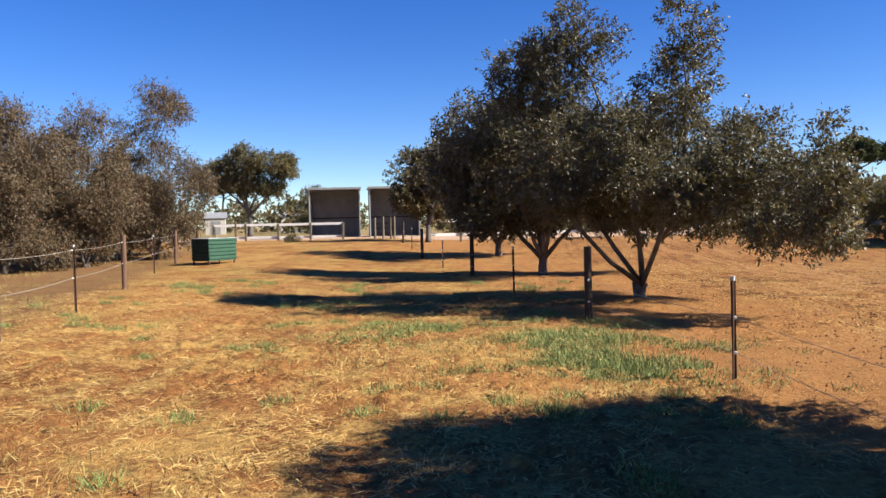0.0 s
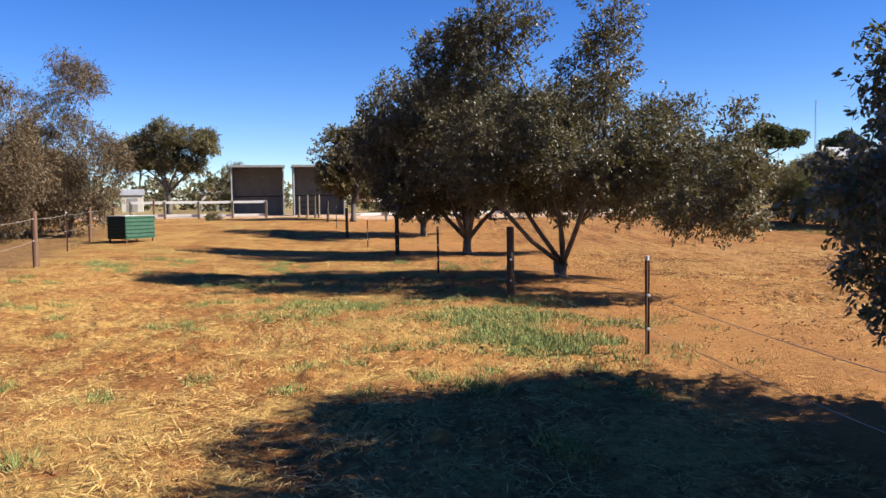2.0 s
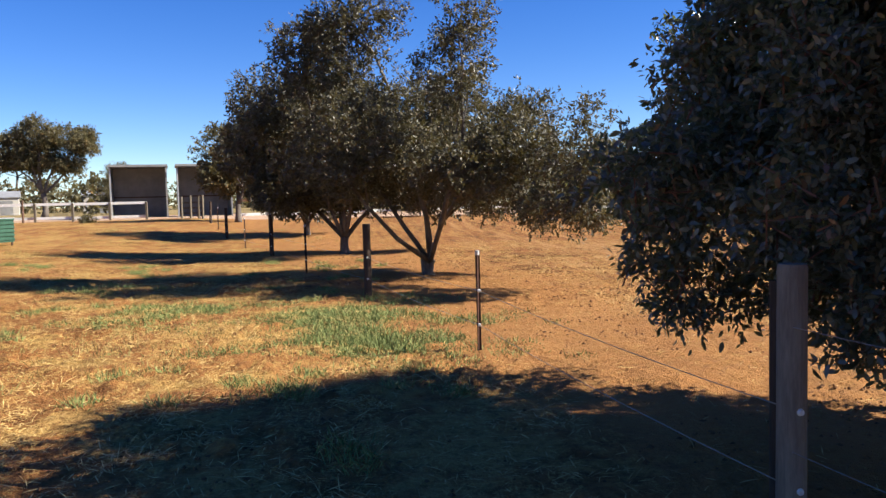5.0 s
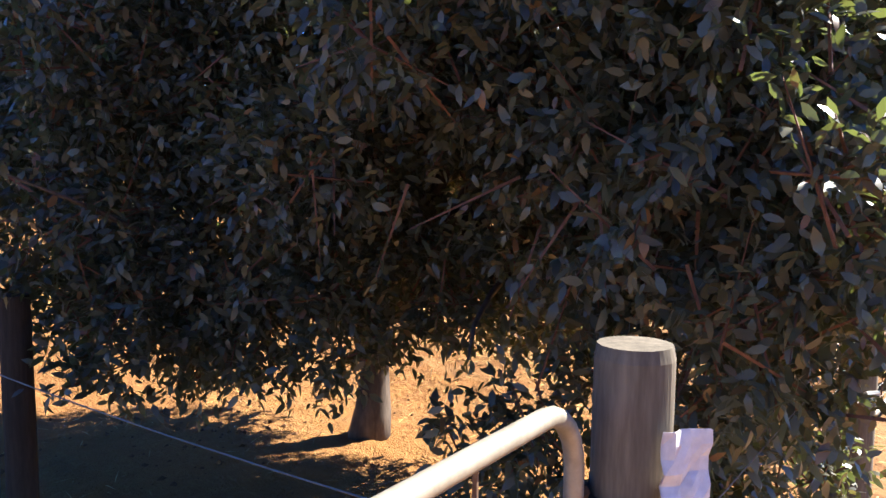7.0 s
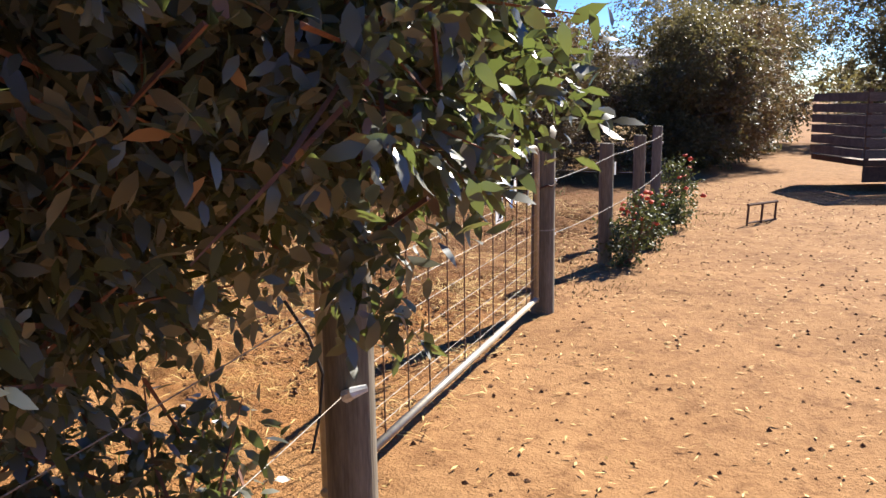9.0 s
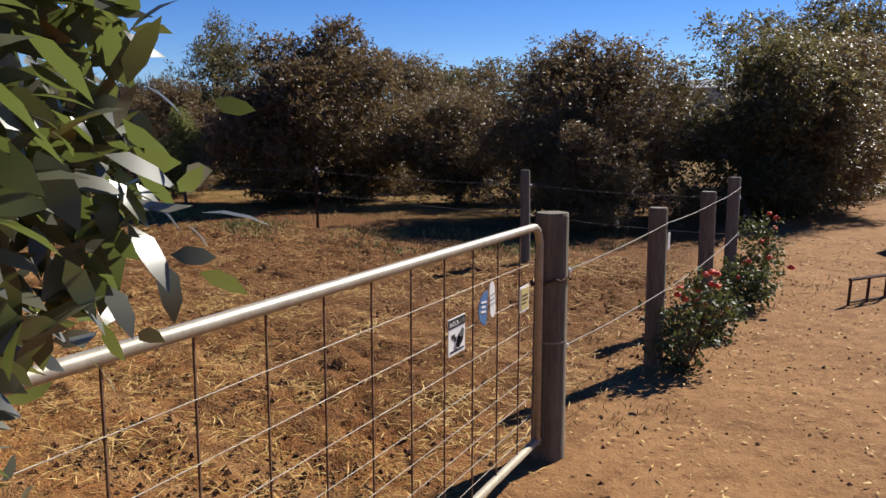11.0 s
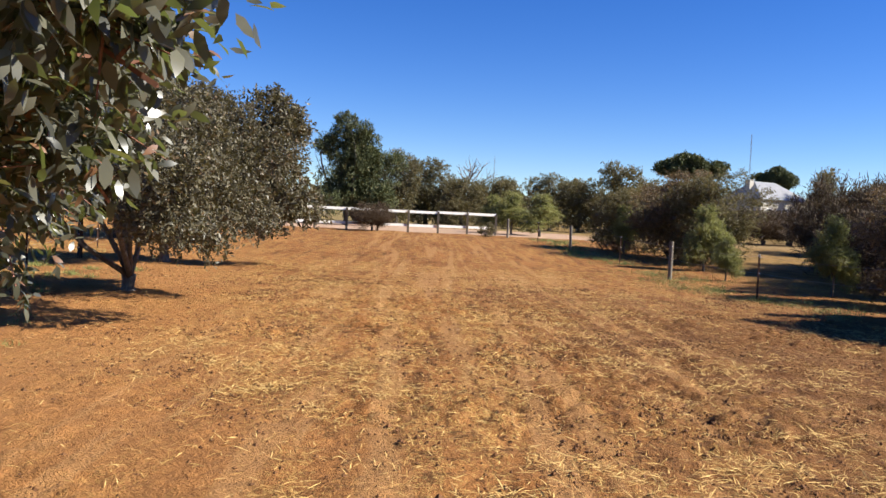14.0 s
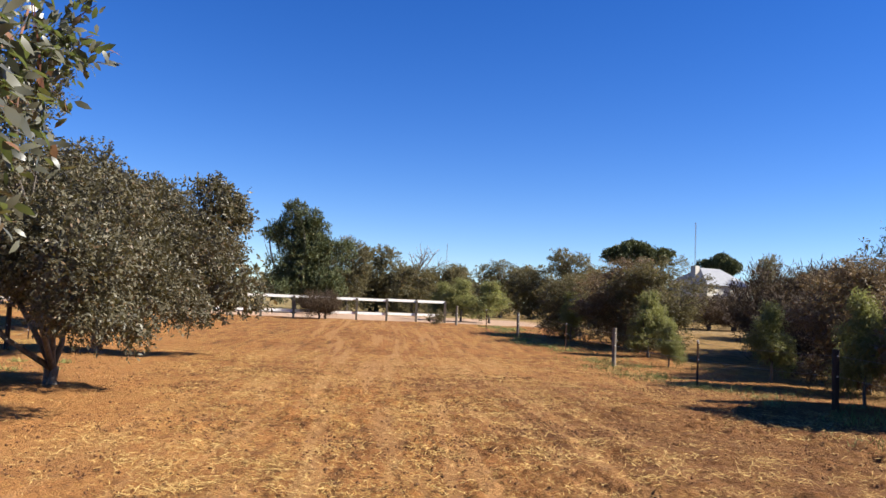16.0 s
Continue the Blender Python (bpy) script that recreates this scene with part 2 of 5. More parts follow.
M = {
    "ground": ground_material(),
    "post": plain("weathered_round_post", (0.086, 0.070, 0.050), (0.215, 0.178, 0.128), 9, 0.85, relief=0.006, stretch=((1, 1, 0.12), 0), fine=90),
    "post_grey": plain("silvered_round_post", (0.105, 0.088, 0.068), (0.205, 0.175, 0.138), 9, 0.85, relief=0.006, stretch=((1, 1, 0.12), 0), fine=90),
    "post_red": plain("red_brown_round_post", (0.060, 0.032, 0.020), (0.160, 0.088, 0.054), 9, 0.85, relief=0.006, stretch=((1, 1, 0.12), 0), fine=90),
    "post_dark": plain("dark_sleeper_post", (0.028, 0.019, 0.014), (0.068, 0.044, 0.029), 9, 0.9, relief=0.008, stretch=((1, 1, 0.12), 0), fine=90),
    "picket": plain("rusty_star_picket", (0.030, 0.016, 0.012), (0.085, 0.036, 0.02), 20, 0.75, 0.3),
    "wire": plain("galvanised_wire", (0.194, 0.181, 0.162), (0.297, 0.284, 0.258), 40, 0.5, 0.6),
    "rope": plain("white_electric_rope", (0.216, 0.192, 0.158), (0.307, 0.278, 0.240), 60, 0.8),
    "insulator": plain("white_insulator", (0.453, 0.439, 0.409), (0.585, 0.570, 0.541), 30, 0.35, spec=0.5),
    "tube": plain("galvanised_tube", (0.27, 0.235, 0.18), (0.40, 0.35, 0.275), 14, 0.46, 0.35, relief=0.0006),
    "mesh": plain("rusty_mesh_wire", (0.10, 0.052, 0.03), (0.20, 0.12, 0.075), 30, 0.7, 0.3),
    "mesh_wire": plain("dull_mesh_wire", (0.16, 0.13, 0.10), (0.30, 0.26, 0.21), 30, 0.6, 0.3),
    "white_paint": plain("chalky_white_paint", (0.666, 0.630, 0.576), (0.774, 0.747, 0.702), 5, 0.6, relief=0.002),
    "tin": plain("zinc_sheet", (0.175, 0.172, 0.161), (0.249, 0.242, 0.227), 2, 0.6, 0.25),
    "tin_light": plain("bright_zinc_edge", (0.289, 0.289, 0.283), (0.373, 0.373, 0.367), 3, 0.5, 0.3),
    "green_tin": plain("green_painted_sheet", (0.016, 0.052, 0.032), (0.036, 0.095, 0.060), 5, 0.5, spec=0.4),
    # same sheet as green_tin, with the shade of the unlit sides in its colour
    "green_shaded": plain("shaded_green_sheet", (0.006, 0.022, 0.018), (0.012, 0.036, 0.028), 5, 0.55),
    "rust": plain("brown_rusted_steel", (0.055, 0.028, 0.018), (0.12, 0.06, 0.035), 12, 0.8, 0.2),
    "rubber": plain("tyre_rubber", (0.018, 0.018, 0.018), (0.032, 0.031, 0.03), 20, 0.85),
    "crate": plain("weathered_crate_boards", (0.075, 0.054, 0.042), (0.150, 0.114, 0.087), 5, 0.85, relief=0.003, stretch=((0.2, 1, 1), 0)),
    "rim": plain("dusty_white_rim", (0.35, 0.33, 0.30), (0.5, 0.48, 0.45), 10, 0.6),
    "bark": plain("grey_brown_bark", (0.062, 0.050, 0.041), (0.170, 0.143, 0.118), 7, 0.9, relief=0.012, stretch=((1, 1, 0.3), 0), fine=40),
    "bark_dark": plain("dark_bark", (0.045, 0.033, 0.026), (0.12, 0.09, 0.07), 7, 0.9, relief=0.012, stretch=((1, 1, 0.3), 0), fine=40),
    "bark_pale": plain("pale_smooth_bark", (0.110, 0.083, 0.065), (0.248, 0.200, 0.158), 4, 0.85, relief=0.006, stretch=((1, 1, 0.3), 0), fine=40),
    "twig": plain("reddish_twig", (0.12, 0.05, 0.03), (0.22, 0.10, 0.06), 20, 0.7),
    "house_wall": plain("cream_render", (0.355, 0.323, 0.271), (0.426, 0.394, 0.335), 2, 0.8),
    "house_roof": plain("pale_iron_roof", (0.198, 0.198, 0.201), (0.278, 0.278, 0.281), 2, 0.5, 0.2),
    "glass": plain("dark_window_glass", (0.02, 0.024, 0.03), (0.03, 0.035, 0.042), 3, 0.12, spec=0.6),
    "sign_white": plain("white_sign_plate", (0.60, 0.59, 0.56), (0.72, 0.71, 0.68), 8, 0.5),
    "sign_yellow": plain("faded_yellow_sign_plate", (0.426, 0.335, 0.123), (0.490, 0.407, 0.181), 8, 0.5),
    "sign_blue": plain("blue_sign_plate", (0.048, 0.110, 0.248), (0.089, 0.179, 0.344), 8, 0.5),
    "ink": plain("black_sign_ink", (0.015, 0.015, 0.015), (0.03, 0.03, 0.03), 8, 0.6),
    "tag": plain("crumpled_plastic_tag", (0.50, 0.47, 0.50), (0.70, 0.66, 0.68), 14, 0.4, relief=0.01),
    "soil_lump": plain("dark_soil_lump", (0.074, 0.033, 0.014), (0.193, 0.088, 0.034), 4, 0.95),
    "petal": blade_material("red_petal", (0.50, 0.035, 0.02), (0.70, 0.11, 0.05)),
    "leaf_near": leaf_material("grey_green_leaf", (0.034, 0.035, 0.026), (0.098, 0.095, 0.067), (0.16, 0.078, 0.04), 0.34, 0.15, (0.32, 0.39, 0.09), 0.5),
    "leaf_row": leaf_material("dusty_olive_leaf", (0.040, 0.036, 0.023), (0.112, 0.098, 0.060), (0.125, 0.080, 0.042), 0.43, 0.14, (0.22, 0.18, 0.05), 0.24),
    "leaf_brown": leaf_material("olive_brown_leaf", (0.080, 0.056, 0.034), (0.180, 0.130, 0.074), (0.220, 0.105, 0.048), 0.50, 0.20, (0.28, 0.19, 0.08)),
    "leaf_mallee": leaf_material("brown_grey_mallee_leaf", (0.052, 0.037, 0.023), (0.140, 0.103, 0.062), (0.170, 0.080, 0.038), 0.50, 0.16, (0.22, 0.16, 0.06)),
    "leaf_soft": leaf_material("soft_round_leaf", (0.040, 0.050, 0.022), (0.092, 0.104, 0.046), (0.14, 0.09, 0.04), 0.55, 0.15, (0.18, 0.19, 0.05)),
    "leaf_olive": leaf_material("olive_leaf", (0.044, 0.040, 0.022), (0.114, 0.099, 0.054), (0.171, 0.100, 0.038), 0.50, 0.20, (0.314, 0.258, 0.090)),
    "leaf_bright": leaf_material("light_green_leaf", (0.100, 0.102, 0.042), (0.210, 0.200, 0.082), (0.20, 0.16, 0.06), 0.55, 0.32, (0.34, 0.35, 0.10)),
    "leaf_pine": leaf_material("dark_pine_needle", (0.037, 0.047, 0.022), (0.094, 0.107, 0.048), (0.150, 0.129, 0.053), 0.5, 0.08, (0.188, 0.190, 0.045)),
    "leaf_scrub": leaf_material("greyish_broom_twig", (0.046, 0.031, 0.020), (0.089, 0.060, 0.038), (0.112, 0.070, 0.036), 0.6, 0.12, (0.14, 0.10, 0.05)),
    "grass": blade_material("green_grass_blade", (0.075, 0.110, 0.028), (0.23, 0.25, 0.080)),
    "dry_grass": blade_material("dry_grass_blade", (0.211, 0.152, 0.044), (0.351, 0.251, 0.088)),
    "straw": blade_material("straw_stalk", (0.365, 0.203, 0.055), (0.617, 0.428, 0.155)),
}


# ---- mesh helpers ----
def mesh_of(name, verts, faces, mat, smooth=False):
    """A mesh from arrays of points and of faces with equal corner counts (or a list of such arrays)."""
    me = bpy.data.meshes.new(name)
    groups = faces if isinstance(faces, list) else [faces]
    groups = [np.asarray(g, dtype=np.int32) for g in groups if len(g)]
    verts = np.asarray(verts, dtype=np.float32)
    corners = np.concatenate([g.ravel() for g in groups])
    totals = np.concatenate([np.full(len(g), g.shape[1], dtype=np.int32) for g in groups])
    starts = np.concatenate([[0], np.cumsum(totals)[:-1]]).astype(np.int32)
    me.vertices.add(len(verts))
    me.vertices.foreach_set("co", verts.ravel())
    me.loops.add(len(corners))
    me.loops.foreach_set("vertex_index", corners)
    me.polygons.add(len(totals))
    me.polygons.foreach_set("loop_start", starts)
    me.polygons.foreach_set("loop_total", totals)
    me.polygons.foreach_set("use_smooth", np.full(len(totals), smooth))
    me.update(calc_edges=True)
    me.validate()
    me.materials.append(mat)
    return me


class Build:
    """Gathers tubes, boxes and plates into one mesh."""
    def __init__(self):
        self.v, self.f3, self.f4, self.n = [], [], [], 0

    def add(self, verts, quads=(), tris=()):
        self.v.append(np.asarray(verts, dtype=float))
        self.f4 += [[i + self.n for i in q] for q in quads]
        self.f3 += [[i + self.n for i in q] for q in tris]
        self.n += len(verts)
        return self

    def tube(self, pts, radii, sides=8, wobble=0.0, seed=0):
        pts = [Vector(p) for p in pts]
        if not isinstance(radii, (list, tuple)):
            radii = [radii] * len(pts)
        rng, rings = random.Random(seed), []
        ref = Vector((0.31, 0.17, 0.93)) if abs((pts[-1] - pts[0]).normalized().z) < 0.8 else Vector((1, 0.1, 0))
        for i, p in enumerate(pts):
            d = (pts[min(i + 1, len(pts) - 1)] - pts[max(i - 1, 0)]).normalized()
            a = d.cross(ref).normalized()
            b = d.cross(a)
            rings.append([p + (a * math.cos(k * 2 * math.pi / sides) + b * math.sin(k * 2 * math.pi / sides)) * radii[i] * (1 + rng.uniform(-wobble, wobble))
                          for k in range(sides)])
        verts = [v[:] for r in rings for v in r] + [pts[0][:], pts[-1][:]]
        quads = [[i * sides + k, i * sides + (k + 1) % sides, (i + 1) * sides + (k + 1) % sides, (i + 1) * sides + k] for i in range(len(pts) - 1) for k in range(sides)]
        e = len(pts) * sides
        tris = [[e, (k + 1) % sides, k] for k in range(sides)] + [[e + 1, e - sides + k, e - sides + (k + 1) % sides] for k in range(sides)]
        return self.add(verts, quads, tris)

    def box(self, lo, hi, m=None):
        (a, b, c), (d, e, f) = lo, hi
        vs = [Vector(p) for p in ((a, b, c), (d, b, c), (d, e, c), (a, e, c), (a, b, f), (d, b, f), (d, e, f), (a, e, f))]
        vs = [(m @ v)[:] if m else v[:] for v in vs]
        return self.add(vs, [[0, 3, 2, 1], [4, 5, 6, 7], [0, 1, 5, 4], [1, 2, 6, 5], [2, 3, 7, 6], [3, 0, 4, 7]])

    def mesh(self, name, mat, smooth=False):
        return mesh_of(name, np.concatenate(self.v), [self.f3, self.f4], mat, smooth)


def part(name, geometry, mat, parent, label="", smooth=False, at=None):
    """Links a Build or a mesh as one object under a thing or a part."""
    ob = new(name, geometry.mesh(name, mat, smooth) if isinstance(geometry, Build) else geometry)
    ob.parent = parent
    if at:
        ob.location = at
    return tagged(ob, label)


def thing(name, at, label, category, group="", turn=0.0, kind=""):
    ob = new(name)
    ob.empty_display_size = 0.2
    ob.location, ob.rotation_euler = at, (0, 0, radians(turn))
    return tagged(ob, label, category, group, kind)


def step(a, b, v):
    u = np.clip((v - a) / (b - a), 0, 1)
    return u * u * (3 - 2 * u)


def rise(x, y):
    """Height of the ground."""
    x, y = np.asarray(x, float), np.asarray(y, float)
    return (0.55 * step(24, 46, y) + 0.2 * step(4, 9, -x) * step(4, 10, y)
            + 0.018 * np.sin(x * 1.3 + 0.7 * y) * np.sin(y * 0.9 - 0.4 * x) + 0.008 * np.sin(3.1 * x - 1.7 * y))


def gz(x, y):
    return float(rise(x, y))


# ---- ground ----
def axis(lo, hi, a, b, fine):
    """Grid lines: fine between a and b, wider and wider outside."""
    mid = list(np.arange(a, b, fine))
    out, s = [b], fine
    while out[-1] < hi:
        s *= 1.22
        out.append(out[-1] + s)
    back, s = [], fine
    p = a
    while p > lo:
        s *= 1.22
        p -= s
        back.append(p)
    return np.array(back[::-1] + mid + out)


gx, gy = axis(-1500, 1500, -9, 15.8, 0.045), axis(-900, 2500, -0.5, 17.5, 0.045)
XX, YY = np.meshgrid(gx, gy)
ZZ = rise(XX, YY)


def clods(shape, radius, seed):
    """Smooth random relief with features about that many cells wide, of unit spread."""
    a = np.random.RandomState(seed).normal(0, 1, shape)
    for _ in range(2):
        for ax in (0, 1):
            a = sum(np.roll(a, k, ax) for k in range(-radius, radius + 1))
    return a / a.std()


near = step(-9.0, -8.0, XX) * step(15.8, 14.8, XX) * step(-0.5, 0.3, YY) * step(17.5, 15.5, YY)
side = step(-0.2, 0.6, YY - 0.2 * XX)
worked_zone = step(6.6, 9.6, XX + 0.25 * YY + 0.6 * np.sin(0.8 * YY))
first_zone = step(4.1, 3.1, XX + 0.22 * YY)
patch = step(-0.4, 1.2, clods(XX.shape, 9, 12))
relief = (0.45 + 0.9 * patch) * (0.6 * np.random.RandomState(3).normal(0, 1, XX.shape) + 1.0 * clods(XX.shape, 1, 4) + 0.8 * np.abs(clods(XX.shape, 2, 5))) + 0.3 * clods(XX.shape, 8, 6)
ZZ = ZZ + near * relief * (0.002 + side * (0.005 + 0.0075 * worked_zone + 0.0075 * first_zone)) - near * side * 0.012 * worked_zone
ZZ = ZZ + near * side * worked_zone * 0.010 * np.sin(4.2 * (XX * 0.97 + YY * 0.24) + 1.2 * clods(XX.shape, 9, 8))
cols = len(gx)
idx = (np.arange(len(gy) - 1)[:, None] * cols + np.arange(cols - 1)[None, :]).ravel()
ground = new("ground", mesh_of("ground", np.stack([XX.ravel(), YY.ravel(), ZZ.ravel()], 1),
                               np.stack([idx, idx + 1, idx + cols + 1, idx + cols], 1), M["ground"], True))
tagged(ground, "orange sandy paddock soil strewn with straw and lumps", "ground", kind="structure")


# ---- leaves and trees ----
def unit(a):
    return a / np.maximum(np.linalg.norm(a, axis=1, keepdims=True), 1e-6)


def leaf_mesh(name, pos, way, nor, length, width, mat, full=False):
    way = unit(way)
    side = unit(np.cross(way, nor))
    nor = np.cross(side, way)
    L, W = length[:, None], width[:, None]
    n = len(pos)
    if full:
        pts = [pos, pos + way * L * 0.30 + side * W * 0.46 + nor * L * 0.03, pos + way * L * 0.30 - side * W * 0.46 + nor * L * 0.03,
               pos + way * L * 0.68 + side * W * 0.40 - nor * L * 0.02, pos + way * L * 0.68 - side * W * 0.40 - nor * L * 0.02,
               pos + way * L - nor * L * 0.14]
        tri = np.array([[0, 1, 2], [1, 3, 4], [1, 4, 2], [3, 5, 4]])
    else:
        pts = [pos, pos + way * L * 0.45 + side * W * 0.5, pos + way * L * 0.45 - side * W * 0.5, pos + way * L - nor * L * 0.08]
        tri = np.array([[0, 1, 2], [1, 3, 2]])
    k = len(pts)
    verts = np.stack(pts, 1).reshape(-1, 3)
    faces = (np.arange(n)[:, None, None] * k + tri[None]).reshape(-1, 3)
    return mesh_of(name, verts, faces, mat, full)


def spread(rng, lobes, twigs, per, twig_len, leaf, droop=0.1, shell=0.5, lump=0.2, clump=0.36, loose=0.22):
    """Leaves on twigs gathered into clumps through a crown made of lobes (x, y, z, rx, ry, rz); a share of the twigs stays loose."""
    lob = np.array(lobes, float)
    size = (lob[:, 3] * lob[:, 4] * lob[:, 5]) ** (1 / 3)
    count = np.maximum(5, np.round(11 * (0.36 / clump) ** 2)).astype(int)
    home = np.repeat(np.arange(len(lob)), count)
    cu = unit(rng.normal(size=(len(home), 3)))
    cr = shell + (1.02 - shell) * rng.uniform(0, 1, len(home)) ** 0.55
    cr = cr * (1 + lump * rng.normal(size=len(home)) * 0.6) - clump * 0.35
    centre = lob[home, :3] + cu * cr[:, None] * lob[home, 3:]
    csize = size[home] * clump * rng.uniform(0.7, 1.3, len(home))
    weight = csize ** 2
    pick = rng.choice(len(home), twigs, p=weight / weight.sum())
    u = unit(rng.normal(size=(twigs, 3)) + cu[pick] * 0.45)
    r = 0.35 + 0.65 * rng.uniform(0, 1, twigs) ** 0.5
    base = centre[pick] + u * (r * csize[pick])[:, None] * np.array([1.0, 1.0, 0.85])
    stray = rng.uniform(0, 1, twigs) < loose
    lone = rng.choice(len(lob), twigs, p=size ** 2 / (size ** 2).sum())
    u2 = unit(rng.normal(size=(twigs, 3)))
    r2 = shell + (1 - shell) * rng.uniform(0, 1, twigs) ** 0.6
    base = np.where(stray[:, None], lob[lone, :3] + u2 * r2[:, None] * lob[lone, 3:], base)
    u = np.where(stray[:, None], u2, u)
    way = unit(u * 0.8 + rng.normal(size=(twigs, 3)) * 0.45 + np.array([0, 0, 0.25 - droop]))
    t = rng.uniform(-0.2, 1, (twigs, per))
    pos = base[:, None, :] + way[:, None, :] * (t * twig_len)[:, :, None] + rng.normal(size=(twigs, per, 3)) * twig_len * 0.10
    lw = way[:, None, :] * 0.55 + rng.normal(size=(twigs, per, 3)) * 0.62 + np.array([0, 0, -droop])
    m = twigs * per
    nor = rng.normal(size=(m, 3)) * 0.7 + np.array([0, 0, 0.8])
    length = leaf[0] * rng.uniform(0.6, 1.25, m)
    return pos.reshape(-1, 3), lw.reshape(-1, 3), nor, length, length * leaf[1], base, way


def bend(a, b, rng, sag=0.15, n=6):
    a, b = Vector(a), Vector(b)
    d = (b - a).length
    off = Vector((rng.uniform(-1, 1), rng.uniform(-1, 1), rng.uniform(-0.4, 0.9))) * d * sag
    return [a.lerp(b, t) + off * math.sin(math.pi * t) + Vector((rng.uniform(-1, 1), rng.uniform(-1, 1), rng.uniform(-1, 1))) * d * 0.015 * (0 < t < 1)
            for t in [i / (n - 1) for i in range(n)]]


def tree(name, at, lobes, fork, radius, twigs, per, twig_len, leaf, leaf_mat, bark, label, category="tree", seed=1, group="",
         droop=0.1, shell=0.3, lump=0.17, full=False, show_twigs=0, stems=1, branches=4, lean=(0, 0), limbs=None, turn=0.0, clear=(), clump=0.36, loose=0.22):
    rng, r2 = np.random.RandomState(seed), random.Random(seed)
    ob = thing(name, at, label, category, group, turn)
    top = Vector((lean[0], lean[1], fork))
    for s in range(stems):
        a = Vector((r2.uniform(-0.1, 0.1) * (stems > 1), r2.uniform(-0.1, 0.1) * (stems > 1), -0.06))
        b = top + Vector((r2.uniform(-0.5, 0.5), r2.uniform(-0.5, 0.5), r2.uniform(-0.2, 0.3))) * (stems > 1) * fork
        pts = bend(a, b, r2, 0.06, 5)
        part("trunk", Build().tube(pts, [radius * 1.45, radius * 1.1, radius * 0.95, radius * 0.9, radius * 0.95], 10, 0.08, seed + s), M[bark], ob, smooth=True)
    for i, lb in enumerate(lobes if limbs is None else lobes[:limbs]):
        c, b = Vector(lb[:3]), Build()
        end = top.lerp(c, 1.0) + Vector((0, 0, lb[5] * 0.3))
        pts = bend(top - Vector((0, 0, 0.06)), end, r2, 0.19, 7)
        lr = radius * (0.72 if len(lobes) < 4 else 0.56) * (1.3 if stems > 2 else 1.0)
        b.tube(pts, [lr * (1 - 0.125 * k) for k in range(7)], 7, 0.07, seed + i)
        for k in range(branches):
            j = r2.choice((2, 3, 4, 5))
            out = c + Vector((r2.gauss(0, 0.5) * lb[3], r2.gauss(0, 0.5) * lb[4], r2.gauss(0.15, 0.45) * lb[5]))
            b.tube(bend(pts[j], out, r2, 0.1, 5), [lr * 0.42, lr * 0.32, lr * 0.24, lr * 0.16, lr * 0.06], 5)
        part("limb", b, M[bark], ob, smooth=True)
    pos, lw, nor, ln, wd, base, way = spread(rng, lobes, twigs, per, twig_len, leaf, droop, shell, lump, clump, loose)
    for cx, cy, cr in clear:          # leaves left out up to above head height along the camera's path
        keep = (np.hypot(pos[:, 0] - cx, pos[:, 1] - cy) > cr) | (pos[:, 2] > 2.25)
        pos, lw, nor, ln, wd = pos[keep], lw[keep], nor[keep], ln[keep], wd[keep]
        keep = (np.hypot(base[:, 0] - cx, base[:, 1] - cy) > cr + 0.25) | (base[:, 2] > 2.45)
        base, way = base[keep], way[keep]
    part("crown", leaf_mesh("crown", pos, lw, nor, ln, wd, M[leaf_mat], full), M[leaf_mat], ob)
    if show_twigs:
        b = Build()
        for k in range(0, min(show_twigs, len(base))):
            a, d = Vector(base[k]), Vector(way[k])
            b.tube([a - d * twig_len * 1.2, a, a + d * twig_len], [0.006, 0.004, 0.0015], 3)
        tagged(part("twig", b, M["twig"], ob), kind="stuff")
    return ob


